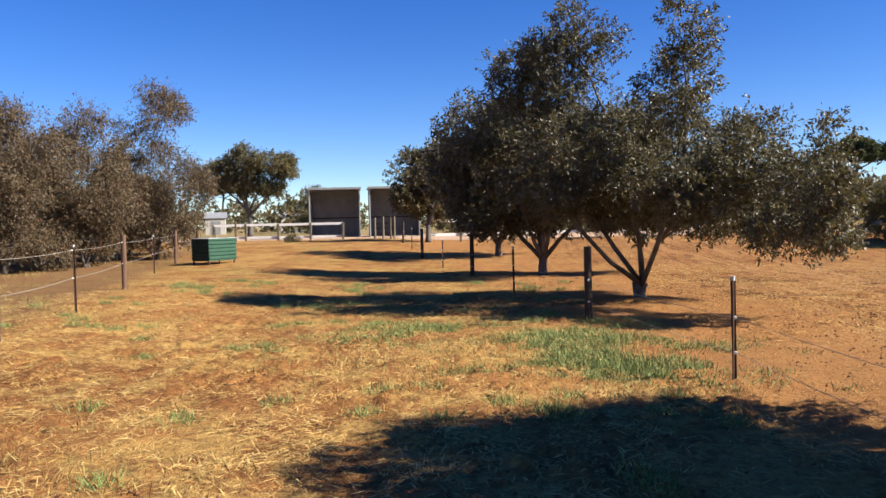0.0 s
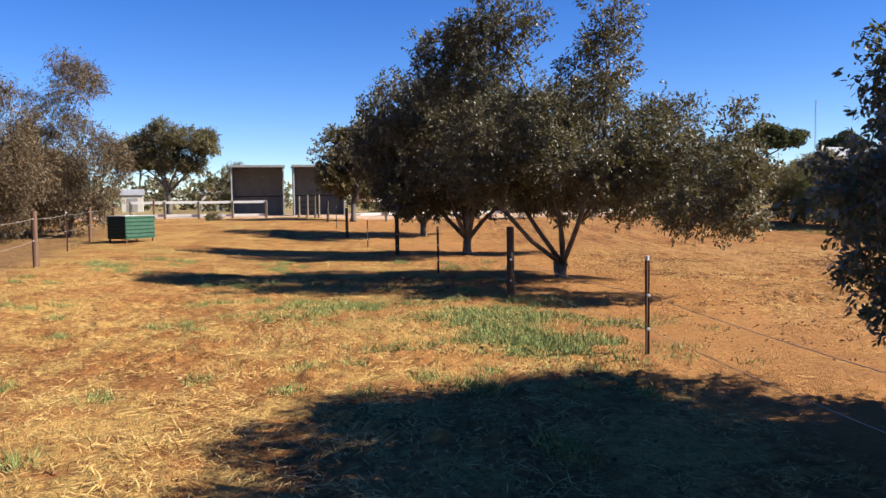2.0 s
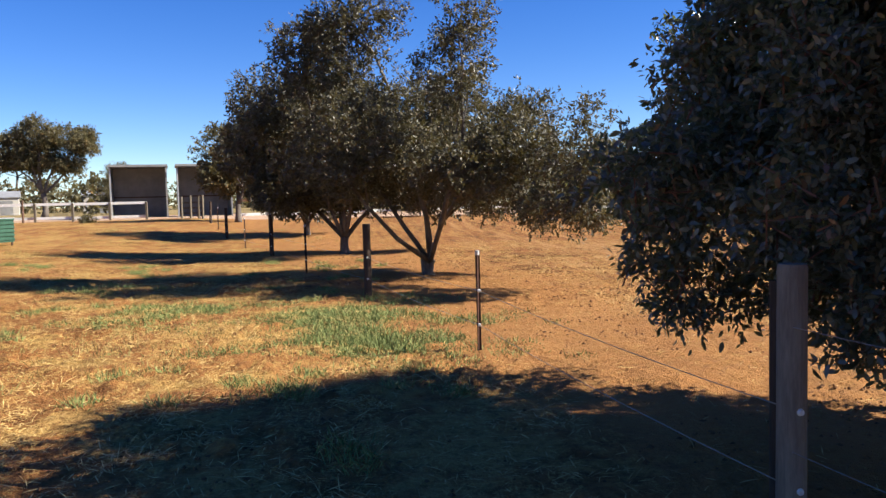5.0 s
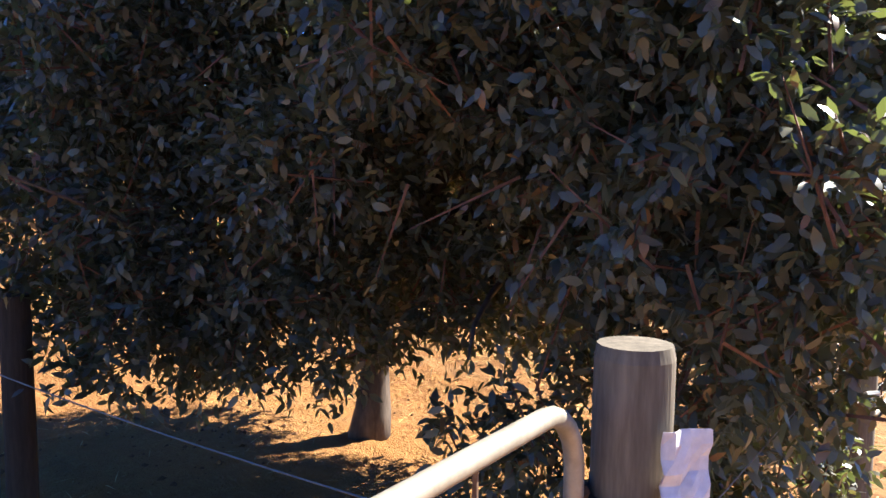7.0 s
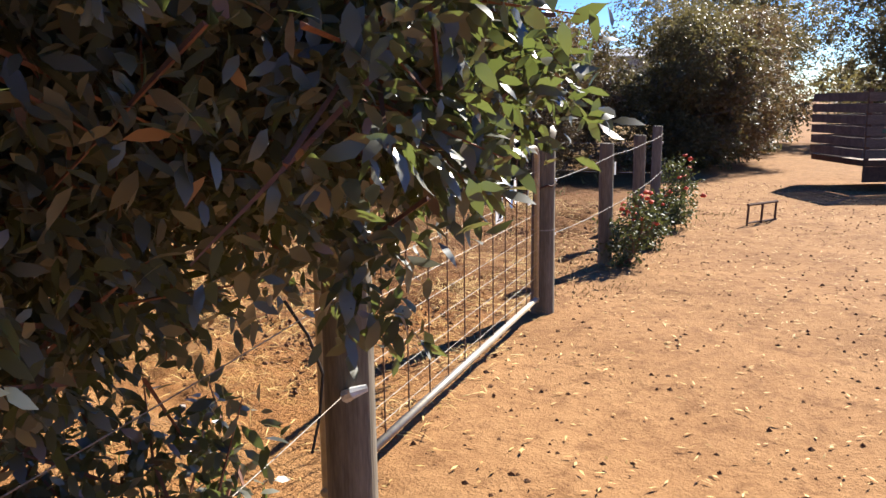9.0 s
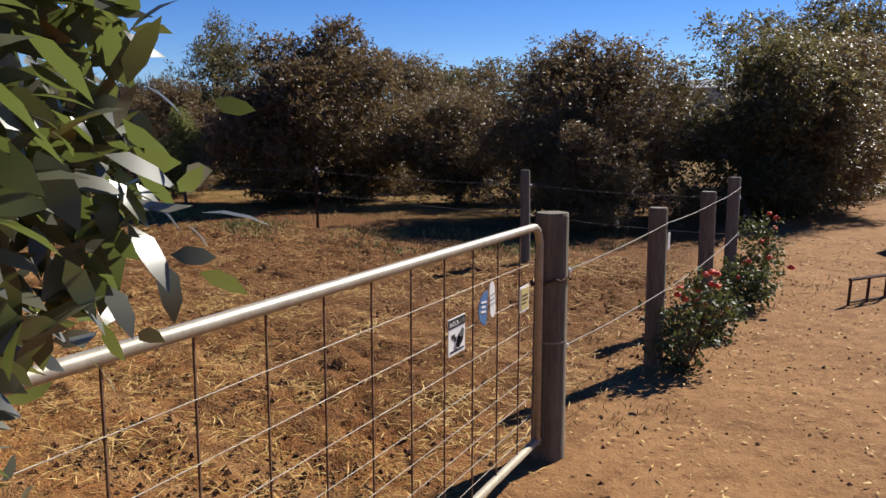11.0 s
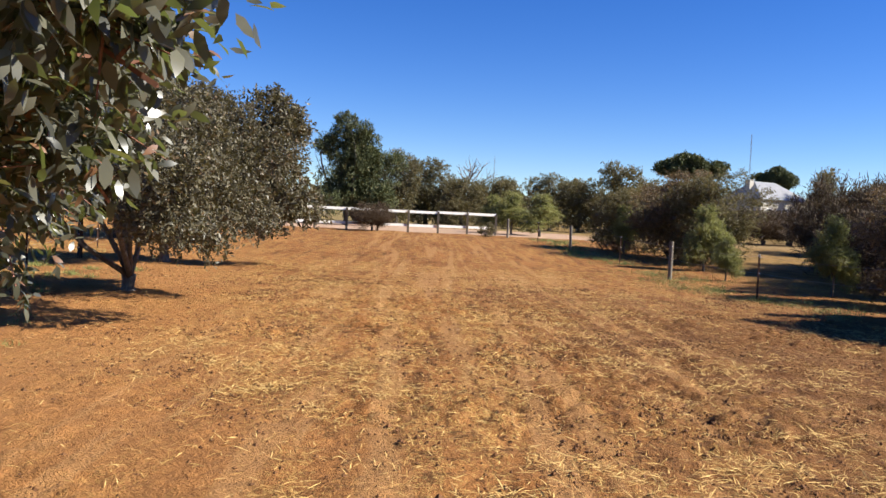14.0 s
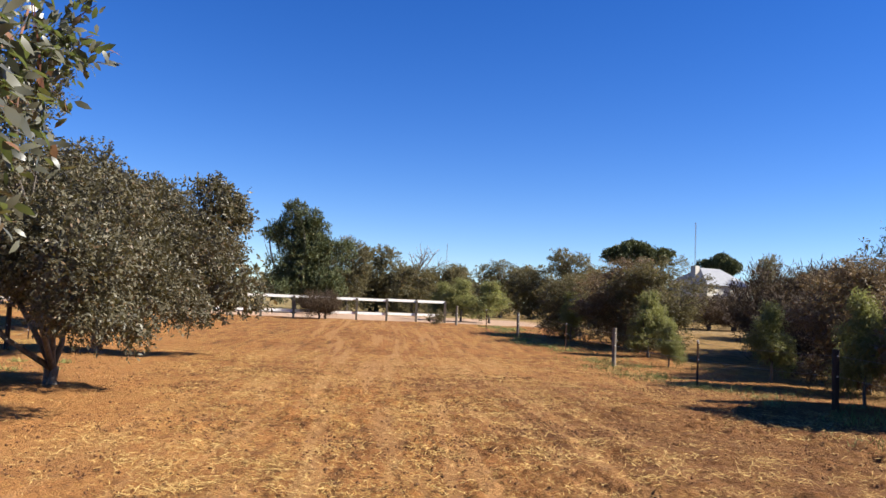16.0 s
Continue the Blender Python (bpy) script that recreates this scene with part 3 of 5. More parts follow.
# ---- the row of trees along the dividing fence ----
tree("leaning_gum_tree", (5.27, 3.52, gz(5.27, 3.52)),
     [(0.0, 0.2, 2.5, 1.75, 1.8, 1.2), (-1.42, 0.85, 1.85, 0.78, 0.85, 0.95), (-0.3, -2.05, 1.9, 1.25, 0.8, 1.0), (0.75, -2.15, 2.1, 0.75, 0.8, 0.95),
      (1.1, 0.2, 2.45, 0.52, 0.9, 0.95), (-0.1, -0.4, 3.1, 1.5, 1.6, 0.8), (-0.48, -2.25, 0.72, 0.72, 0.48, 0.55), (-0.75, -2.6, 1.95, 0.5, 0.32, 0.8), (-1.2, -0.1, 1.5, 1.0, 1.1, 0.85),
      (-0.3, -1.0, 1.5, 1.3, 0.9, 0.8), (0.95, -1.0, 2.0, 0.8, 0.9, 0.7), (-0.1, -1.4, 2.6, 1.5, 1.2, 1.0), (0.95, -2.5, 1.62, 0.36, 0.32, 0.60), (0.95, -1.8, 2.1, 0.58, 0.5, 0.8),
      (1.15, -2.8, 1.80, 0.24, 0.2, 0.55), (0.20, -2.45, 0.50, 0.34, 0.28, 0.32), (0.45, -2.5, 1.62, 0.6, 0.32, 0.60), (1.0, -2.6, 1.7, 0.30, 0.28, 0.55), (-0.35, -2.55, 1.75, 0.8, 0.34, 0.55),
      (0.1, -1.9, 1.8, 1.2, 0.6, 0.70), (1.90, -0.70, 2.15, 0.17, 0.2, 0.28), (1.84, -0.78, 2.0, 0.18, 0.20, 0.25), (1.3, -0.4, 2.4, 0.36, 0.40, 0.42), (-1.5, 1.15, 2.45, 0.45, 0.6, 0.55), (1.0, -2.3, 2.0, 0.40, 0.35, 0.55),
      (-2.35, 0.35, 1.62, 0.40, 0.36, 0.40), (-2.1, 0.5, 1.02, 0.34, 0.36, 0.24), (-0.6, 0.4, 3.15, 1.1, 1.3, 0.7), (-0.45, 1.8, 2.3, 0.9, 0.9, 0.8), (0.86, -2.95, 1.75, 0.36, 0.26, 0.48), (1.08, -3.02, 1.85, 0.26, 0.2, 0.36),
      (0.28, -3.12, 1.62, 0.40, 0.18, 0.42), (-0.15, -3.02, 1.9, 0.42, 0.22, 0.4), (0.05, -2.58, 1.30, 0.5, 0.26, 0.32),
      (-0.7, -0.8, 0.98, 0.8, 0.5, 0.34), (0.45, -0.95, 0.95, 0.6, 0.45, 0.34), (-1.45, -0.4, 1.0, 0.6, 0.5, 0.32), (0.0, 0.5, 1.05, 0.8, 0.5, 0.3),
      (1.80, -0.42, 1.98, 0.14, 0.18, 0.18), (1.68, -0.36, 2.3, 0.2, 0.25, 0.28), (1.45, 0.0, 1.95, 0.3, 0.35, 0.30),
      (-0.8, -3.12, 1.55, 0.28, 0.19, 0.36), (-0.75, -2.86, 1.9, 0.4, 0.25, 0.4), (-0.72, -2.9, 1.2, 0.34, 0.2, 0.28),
      # first three: high clumps added mainly to shade the foliage below them
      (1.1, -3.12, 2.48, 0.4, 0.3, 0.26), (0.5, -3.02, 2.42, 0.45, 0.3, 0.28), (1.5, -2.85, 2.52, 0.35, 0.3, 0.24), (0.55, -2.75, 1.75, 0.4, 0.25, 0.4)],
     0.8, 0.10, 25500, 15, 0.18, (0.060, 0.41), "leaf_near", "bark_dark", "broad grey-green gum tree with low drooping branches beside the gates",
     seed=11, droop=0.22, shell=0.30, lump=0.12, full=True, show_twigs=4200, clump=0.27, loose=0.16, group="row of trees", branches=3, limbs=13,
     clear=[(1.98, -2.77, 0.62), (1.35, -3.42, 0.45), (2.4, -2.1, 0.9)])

R0, F0 = Vector((0.991, -0.133, 0)), Vector((0.133, 0.991, 0))


def lobes_in(rows):
    """Lobes given as across, along, height and radii, laid along the line of the paddock."""
    return [((R0 * a + F0 * d).x, (R0 * a + F0 * d).y, z, rx, ry, rz) for a, d, z, rx, ry, rz in rows]


tree("spreading_gum_tree", (2.58, 15.37, gz(2.58, 15.37)),
     lobes_in([(-1.25, -1.4, 4.35, 0.9, 0.9, 1.2), (0.69, -2.8, 3.85, 0.52, 0.55, 1.2), (-2.3, -0.6, 4.15, 0.85, 0.9, 1.0), (-3.2, -0.2, 3.3, 0.6, 0.8, 0.8), (-0.7, -0.2, 2.95, 2.0, 1.5, 1.05),
               (1.65, -2.4, 2.35, 0.85, 0.9, 1.15), (2.47, -3.8, 2.02, 0.68, 0.75, 0.80), (1.2, 0.5, 2.6, 1.3, 1.1, 0.9),
               (-1.5, -0.4, 2.35, 1.2, 1.2, 0.65), (1.5, -0.6, 1.75, 1.4, 1.2, 0.6), (2.3, -3.2, 1.35, 0.7, 0.8, 0.42), (0.1, 0.9, 2.0, 1.8, 0.9, 0.8), (0.6, -2.9, 2.1, 1.0, 0.9, 0.6), (0.2, -1.2, 2.3, 1.5, 1.1, 0.7), (-1.2, -2.3, 2.6, 1.0, 0.9, 0.8)]),
     0.32, 0.075, 14000, 15, 0.20, (0.072, 0.42), "leaf_row", "bark", "spreading gum tree with several pale stems and dusty leaves",
     limbs=6, seed=21, shell=0.25, lump=0.16, stems=3, group="row of trees", branches=5)
tree("spreading_gum_tree", (0.73, 22.75, gz(0.73, 22.75)),
     lobes_in([(-1.5, 0.0, 4.0, 1.5, 1.6, 1.6), (-0.4, 0.3, 4.3, 1.0, 1.0, 0.9), (0.9, 0.2, 3.0, 1.4, 1.4, 1.2), (1.6, 0.0, 2.8, 1.0, 1.0, 1.1), (-2.6, 0.4, 2.9, 1.0, 1.0, 1.0), (-0.6, -1.9, 3.0, 1.2, 1.1, 1.1), (0.9, -1.8, 2.4, 1.1, 1.0, 0.8), (0.8, 0.0, 1.8, 1.8, 1.3, 0.6), (-1.4, 0.0, 2.0, 1.4, 1.3, 0.7),
               (2.6, 0.5, 3.3, 1.1, 1.2, 1.5), (3.0, 0.2, 1.9, 1.1, 1.1, 0.9)]),
     0.5, 0.13, 7600, 14, 0.27, (0.13, 0.42), "leaf_row", "bark", "spreading gum tree with forked trunk in dry soil", seed=22, limbs=6, group="row of trees")
tree("spreading_gum_tree", (-1.0, 32.2, gz(-1.0, 32.2)),
     lobes_in([(-1.6, 0, 3.6, 1.5, 1.6, 1.7), (0.2, 0, 3.6, 1.7, 1.6, 1.8), (1.9, 0.2, 3.0, 1.4, 1.4, 1.5), (0.2, 0.2, 2.0, 2.4, 2.0, 0.9), (-0.2, -2.0, 2.8, 1.6, 1.3, 1.2)]),
     0.5, 0.14, 3200, 14, 0.30, (0.16, 0.44), "leaf_row", "bark", "dark rounded gum tree at the end of the row", seed=23, group="row of trees")
tree("spreading_gum_tree", (-5.3, 42.6, gz(-5.3, 42.6)),
     [(-0.7, 0, 3.6, 1.5, 1.6, 1.3), (0.8, 0, 4.0, 1.5, 1.5, 1.3), (0, 0, 2.6, 1.9, 1.8, 1.0)],
     1.0, 0.15, 2000, 14, 0.34, (0.19, 0.44), "leaf_olive", "bark", "dense olive tree beside the white fence", seed=24)


# ---- trees outside the paddocks: a few kinds, each grown once and then copied ----
def kind_brown(seed, at, label, lobes=None, group=""):
    return tree("mallee_tree", at, lobes or [(-1.1, 0, 3.4, 1.4, 1.4, 1.3), (0.9, 0.4, 4.4, 1.3, 1.3, 1.3), (0.4, -0.7, 2.6, 1.7, 1.4, 1.3), (-0.7, 0.7, 2.0, 1.6, 1.4, 1.1), (0.3, 0.2, 5.3, 0.8, 0.8, 0.8), (0, 0, 1.35, 1.6, 1.5, 0.75), (-1.3, -0.4, 0.9, 0.8, 0.8, 0.7), (1.0, 0.5, 0.8, 0.8, 0.8, 0.6)],
                0.9, 0.048, 4800, 12, 0.33, (0.110, 0.30), "leaf_mallee", "bark", label, seed=seed, droop=0.35, stems=4, group=group)


def kind_olive(seed, at, label, group="", leaves="leaf_olive", twigs=3700, leaf=0.105):
    return tree("gum_tree", at, [(-0.9, 0, 3.0, 1.5, 1.4, 1.3), (0.9, 0.2, 3.4, 1.4, 1.4, 1.3), (0.1, -0.3, 4.3, 1.1, 1.1, 0.9), (0.1, 0, 1.9, 1.9, 1.7, 1.0), (0, 0.1, 0.95, 1.7, 1.5, 0.8)],
                0.4, 0.08, twigs, 12, 0.30, (leaf, 0.40), leaves, "bark", label, seed=seed, droop=0.2, stems=2, group=group)


def kind_dome(seed, at, label, group=""):
    return tree("gum_tree", at, [(0, 0, 2.4, 2.5, 2.2, 1.6), (0.3, 0, 3.4, 1.8, 1.7, 1.05), (-1.7, 0, 1.7, 1.2, 1.2, 1.2), (1.8, 0.1, 1.6, 1.3, 1.2, 1.2), (0.1, 0, 1.0, 2.2, 1.8, 0.8)],
                0.5, 0.10, 7500, 12, 0.28, (0.12, 0.40), "leaf_brown", "bark", label, seed=seed, droop=0.2, shell=0.45, lump=0.09, stems=2, group=group)


def kind_flat(seed, at, label, group=""):
    return tree("gum_tree", at, [(-2.6, 0, 6.0, 2.2, 2.0, 1.15), (0.4, 0, 6.9, 2.5, 2.2, 1.1), (3.1, 0, 6.1, 1.9, 1.8, 1.0), (-0.8, 0.2, 5.0, 2.6, 2.0, 0.9), (2.0, 0, 4.4, 1.4, 1.4, 0.7), (-3.3, 0, 4.6, 1.3, 1.3, 0.7)],
                2.0, 0.22, 3800, 12, 0.45, (0.22, 0.40), "leaf_olive", "bark", label, seed=seed, droop=0.15, shell=0.2, lump=0.2, group=group)


def kind_bright(seed, at, label, group=""):
    return tree("young_wattle_tree", at, [(0, 0, 1.35, 0.58, 0.55, 0.5), (0.10, 0.05, 1.95, 0.30, 0.32, 0.36), (-0.40, 0, 1.05, 0.38, 0.4, 0.36), (0.42, 0.1, 0.88, 0.42, 0.4, 0.42)],
                0.6, 0.04, 1300, 12, 0.22, (0.10, 0.24), "leaf_bright", "bark", label, seed=seed, lump=0.3, shell=0.15, droop=0.5, stems=1, group=group, branches=2)


def kind_scrub(seed, at, label, group=""):
    return tree("broom_bush", at, [(0, 0, 1.7, 1.9, 1.6, 1.2), (-0.9, 0.2, 1.4, 1.2, 1.2, 1.0), (1.0, 0, 1.5, 1.2, 1.2, 1.1)],
                0.4, 0.05, 2200, 12, 0.40, (0.22, 0.10), "leaf_scrub", "bark", label, "bush", seed=seed, droop=-0.5, stems=4, group=group)


def kind_pine(seed, at, label):
    return tree("pine_tree", at, [(0.5, 0, 2.0, 3.4, 2.4, 1.4), (0.9, 0, 3.6, 3.1, 2.1, 1.2), (0.1, 0.2, 5.0, 2.1, 1.5, 1.1), (2.0, 0, 4.6, 1.4, 1.1, 0.8), (0.3, 0, 6.4, 1.4, 1.0, 0.9), (-0.1, 0, 7.5, 0.85, 0.7, 0.5), (1.3, 0, 6.2, 0.9, 0.8, 0.6), (-1.6, 0, 5.8, 0.8, 0.7, 0.7)],
                1.0, 0.17, 5200, 14, 0.36, (0.24, 0.22), "leaf_pine", "bark", label, seed=seed, droop=-0.15, lump=0.28)


def kind_umbrella(seed, at, label, group=""):
    return tree("umbrella_pine", at, [(-2.4, 0, 8.7, 2.3, 2.2, 0.9), (0, 0.3, 9.5, 2.6, 2.4, 1.1), (2.6, 0, 8.8, 2.4, 2.2, 0.9), (0.2, 0, 8.4, 3.4, 2.6, 0.7)],
                6.6, 0.22, 5200, 12, 0.4, (0.30, 0.45), "leaf_pine", "bark", label, seed=seed, shell=0.3, group=group, clump=0.26)


def place(proto, x, y, turn, s, sz=None):
    c = copy_thing(proto, pose(x, y, gz(x, y), 0, 0, turn))
    c.scale = (s, s, sz or s)
    return c


def g3(x, y):
    return (x, y, gz(x, y))


WEST = "trees along the western fence"
w1 = kind_brown(31, g3(-17.6, 24.6), "olive-brown mallee tree with thin crooked stems", group=WEST)
w2 = kind_brown(32, g3(-15.3, 31.2), "tall brown-tinged mallee tree with a rounded top",
                [(0.3, 0, 6.3, 1.25, 1.2, 1.05), (-0.5, 0, 4.8, 1.2, 1.1, 1.0), (0.6, 0.2, 3.4, 1.5, 1.4, 1.3), (-0.8, 0.2, 2.3, 1.6, 1.4, 1.2), (0.2, 0, 1.2, 1.6, 1.5, 1.0)], WEST)
for x, y, turn, s, sz in ((-16.4, 27.6, 70, 1.0, 1.05), (-19.6, 22.4, 140, 1.05, 1.1), (-18.4, 30.5, 220, 1.0, 1.0), (-20.5, 27.0, 20, 1.1, 1.05),
                          (-21.5, 18.5, 300, 1.0, 1.05), (-16.2, 19.2, 200, 0.55, 0.5), (-17.8, 33.5, 250, 0.9, 0.75)):
    place(w1, x, y, turn, s, sz)
place(w2, -24.0, 34.0, 130, 1.0)


EAST = "trees beyond the eastern fence"
dome = kind_dome(43, g3(19.7, 14.0), "dense domed brown-green gum tree beyond the wire fence", EAST)
dome.scale = (1.02, 0.95, 0.90)
o1 = kind_olive(41, g3(25.6, 14.6), "dense dark gum tree beyond the wire fence", EAST, "leaf_brown")
o1.scale = (1.0, 1.0, 0.6)
o2 = kind_olive(42, g3(22.6, 21.4), "slender grey-green gum tree beyond the wire fence", EAST)
o2.scale = (0.85, 0.85, 1.0)
for x, y, turn, s, sz in ((28.0, 16.8, 190, 1.1, 0.6), (20.2, 7.9, 50, 0.85, 0.70), (21.0, 6.6, 170, 0.85, 0.70), (25.0, 9.4, 130, 1.1, 0.7), (21.6, 11.2, 90, 0.8, 0.52), (19.2, 18.9, 130, 0.75, 0.62), (22.6, 4.7, 260, 0.95, 0.74),
                          (24.4, 3.9, 10, 1.1, 0.72), (29.0, 5.0, 200, 1.3, 0.85), (34.0, 5.6, 300, 1.5, 1.2), (38.5, 0.2, 60, 1.7, 1.35), (44.0, -3.5, 60, 1.8, 1.5),
                          (17.9, 34.2, 45, 1.05, 0.72), (18.9, 32.2, 120, 0.95, 0.7), (16.6, 37.4, 200, 0.8, 0.56), (25.5, 32.0, 20, 1.2, 0.62), (28.0, 24.0, 330, 1.2, 0.75),
                          (31.0, 20.0, 170, 1.3, 0.95), (18.6, 6.3, 230, 0.50, 0.36), (22.6, 25.0, 40, 0.9, 0.6),
                          (37.0, 30.0, 75, 1.3, 0.8), (32.0, 38.0, 15, 1.2, 0.7)):
    place(o1 if int(turn) % 20 else o2, x, y, turn, s, sz)
y1 = kind_bright(51, g3(18.2, 21.4), "young wattle tree with fine bright green leaves", "young wattles")
y1.scale = (0.82, 0.82, 0.88)
for x, y, turn, s, sz in ((17.4, 16.1, 90, 0.80, 0.95), (17.5, 29.0, 180, 1.0, 1.0), (13.2, 53.4, 20, 1.7, 1.2), (14.8, 51.6, 220, 1.75, 1.15), (12.2, 55.0, 130, 1.5, 1.1), (17.0, 25.6, 300, 0.6, 0.6), (16.4, 36.0, 60, 0.9, 0.9)):
    place(y1, x, y, turn, s, sz)
b1 = kind_scrub(61, g3(23.0, 29.0), "greyish broom bush with fine upright twigs", "broom bushes")
b1.scale = (1.25, 1.2, 1.2)
for x, y, turn, s, sz in ((24.0, 27.0, 120, 1.2, 1.15), (20.6, 23.8, 60, 0.8, 0.8), (27.5, 31.0, 200, 1.4, 1.25), (4.6, 45.4, 40, 0.62, 0.52), (24.8, 20.6, 10, 1.1, 1.0), (31.0, 27.0, 80, 1.4, 1.2), (31.8, 58.0, 30, 1.7, 0.86), (35.2, 61.0, 150, 1.8, 0.86), (28.0, 41.0, 250, 1.3, 0.62)):
    place(b1, x, y, turn, s, sz)
kind_pine(71, g3(1.6, 59.5), "tall dark pine tree behind the white fence")
u1 = kind_umbrella(81, g3(41.8, 106.5), "flat-topped dark umbrella pine in the distance", "umbrella pines")
for x, y, turn, s, sz in ((68.6, 140.6, 150, 0.78, 1.14), (-52.0, 130.0, 40, 0.9, 0.9)):
    place(u1, x, y, turn, s, sz)
kind_flat(92, g3(-25.4, 69.6), "spreading gum tree with layered crown beyond the sheds", "far gum trees")
f1 = kind_olive(91, g3(4.6, 76.6), "rounded gum tree beyond the sheds", "far gum trees", twigs=1700, leaf=0.16)
f1.scale = (1.1, 1.1, 1.35)
for x, y, turn, s, sz in ((7.4, 82.0, 140, 1.5, 1.3), (9.8, 80.0, 100, 1.2, 0.9), (16.3, 91.0, 250, 1.1, 1.1), (19.8, 81.0, 10, 1.3, 1.1), (25.0, 75.0, 300, 1.3, 1.3), (22.3, 78.0, 190, 1.0, 1.0),
                          (30.0, 82.0, 60, 1.4, 1.1), (-22.8, 82.0, 80, 1.0, 1.0), (1.0, 84.0, 60, 1.3, 1.2), (45.0, 70.0, 20, 1.3, 1.0), (29.0, 62.0, 90, 1.2, 0.9), (42.0, 60.0, 50, 1.4, 1.0), (-38.0, 74.0, 50, 1.5, 1.2),
                          (-6.0, 66.0, 50, 1.0, 0.8), (50.0, 44.0, 110, 1.6, 1.2), (46.0, 30.0, 200, 1.5, 1.1), (44.0, 25.0, 310, 1.5, 1.1), (70.5, 126.5, 70, 1.5, 2.2), (13.6, 74.0, 170, 1.2, 0.9), (10.6, 71.0, 30, 1.0, 0.85)):
    place(f1, x, y, turn, s, sz)
bare = thing("bare_tree", g3(10.9, 86.6), "leafless grey tree with fine bare branches", "tree")
rb = random.Random(5)
part("trunk", Build().tube([(0, 0, 0), (0.1, 0, 2.0), (0, 0.1, 3.6)], [0.2, 0.16, 0.12], 7), M["bark_pale"], bare)
for k in range(9):
    bb, tip = Build(), (rb.uniform(-4, 4), rb.uniform(-2, 2), rb.uniform(5.6, 7.2))
    way_pts = bend((0, 0.1, 3.4), tip, rb, 0.15, 6)
    bb.tube(way_pts, [0.09, 0.075, 0.06, 0.05, 0.035, 0.015], 5)
    for j in range(7):
        s = way_pts[rb.choice((2, 3, 4))]
        bb.tube(bend(s, s + Vector((rb.uniform(-1, 1), rb.uniform(-0.8, 0.8), rb.uniform(0.3, 1.3))), rb, 0.1, 4), [0.035, 0.025, 0.018, 0.006], 4)
    part("limb", bb, M["bark_pale"], bare)

# far belt of scrub round the horizon
rw = np.random.RandomState(9)
spots, sizes = [], []
for k in range(330):
    ang, dist = rw.uniform(-75, 125), rw.uniform(92, 165)
    h = rw.uniform(3.4, 6.6) * dist / 130
    if 23.5 < ang < 28.5 and dist < 150:
        continue
    spots.append((math.sin(radians(ang)) * dist, math.cos(radians(ang)) * dist, 0.55 + h * 0.5))
    sizes.append((h * rw.uniform(0.6, 1.1), h * rw.uniform(0.6, 1.0), h * 0.5))
lob = [(*a, *b) for a, b in zip(spots, sizes)]
pos, lw, nor, ln, wd, _, _ = spread(rw, lob, 15000, 8, 1.1, (0.75, 0.55), 0.1, 0.3, 0.2)
tagged(new("distant_woods", leaf_mesh("distant_woods", pos, lw, nor, ln, wd, M["leaf_olive"])), "belt of low dark scrub along the horizon", "woods", kind="stuff")


# ---- fences ----
def wood_post(parent, x, y, h, r, mat="post", seed=0, name="post"):
    z = gz(x, y)
    rnd = random.Random(seed)
    tilt = (rnd.uniform(-0.015, 0.015), rnd.uniform(-0.015, 0.015))
    b = Build().tube([(0, 0, -0.2), (tilt[0] * 0.2, 0, 0.02), (tilt[0] * 0.5, tilt[1] * 0.5, h * 0.5), (tilt[0], tilt[1], h - 0.012), (tilt[0], tilt[1], h)],
                     [r * 1.02, r * 1.02, r, r * 0.98, r * 0.92], 24, 0.018, seed)
    return part(name, b, M[mat], parent, smooth=False, at=(x, y, z))


def star_picket(parent, x, y, h, seed=0):
    rnd = random.Random(seed)
    b = Build()
    lean = rnd.uniform(-0.02, 0.02)
    for k in range(3):
        b.box((-0.003, 0, -0.2), (0.003, 0.024, h), pose(0, 0, 0, 0, degrees_of(lean), 120 * k + 20))
    p = part("star_picket", b, M["picket"], parent, "rusty steel star picket", at=(x, y, gz(x, y)))
    part("cap", Build().tube([(0, 0, h - 0.03), (0, 0, h + 0.015)], 0.022, 8), M["insulator"], p, "white plastic cap")
    return p


def degrees_of(v):
    return v * 180 / math.pi


def strand(parent, pts, radius=0.003, mat="wire", sag=0.03, name="wire"):
    line = []
    for a, b in zip(pts[:-1], pts[1:]):
        for i in range(6):
            t = i / 6
            p = Vector(a).lerp(Vector(b), t)
            p.z -= sag * 4 * t * (1 - t)
            line.append(p)
    line.append(Vector(pts[-1]))
    return part(name, Build().tube(line, radius, 5), M[mat], parent)


def knob(parent, x, y, z, s=0.03):
    b = Build().tube([(0, -s, 0), (0, -s * 0.4, 0), (0, 0, 0), (0, s * 0.4, 0), (0, s, 0)], [s * 0.5, s * 0.75, s * 0.45, s * 0.75, s * 0.5], 8)
    return part("insulator", b, M["insulator"], parent, "white plastic insulator", at=(x, y, z))


def fence(name, label, posts, heights, wires, mat="post", wire_mat="rope", wire_r=0.004, ends=()):
    """posts: x, y, kind (w wood, p picket), height."""
    f = thing(name, (0, 0, 0), label, "fence")
    for i, (x, y, k, h) in enumerate(posts):
        if k == "w":
            wood_post(f, x, y, h, 0.062, mat, i + 7)
        elif k == "d":
            wood_post(f, x, y, h, 0.062, "post_dark", i + 7)
        else:
            star_picket(f, x, y, h, i + 3)
    for w in wires:
        strand(f, [(x, y - 0.07, gz(x, y) + w) for x, y, k, h in posts] + [(*e, gz(*e) + w) for e in ends], wire_r, wire_mat)
        for x, y, k, h in posts:
            knob(f, x, y - 0.06, gz(x, y) + w, 0.022)
    return f


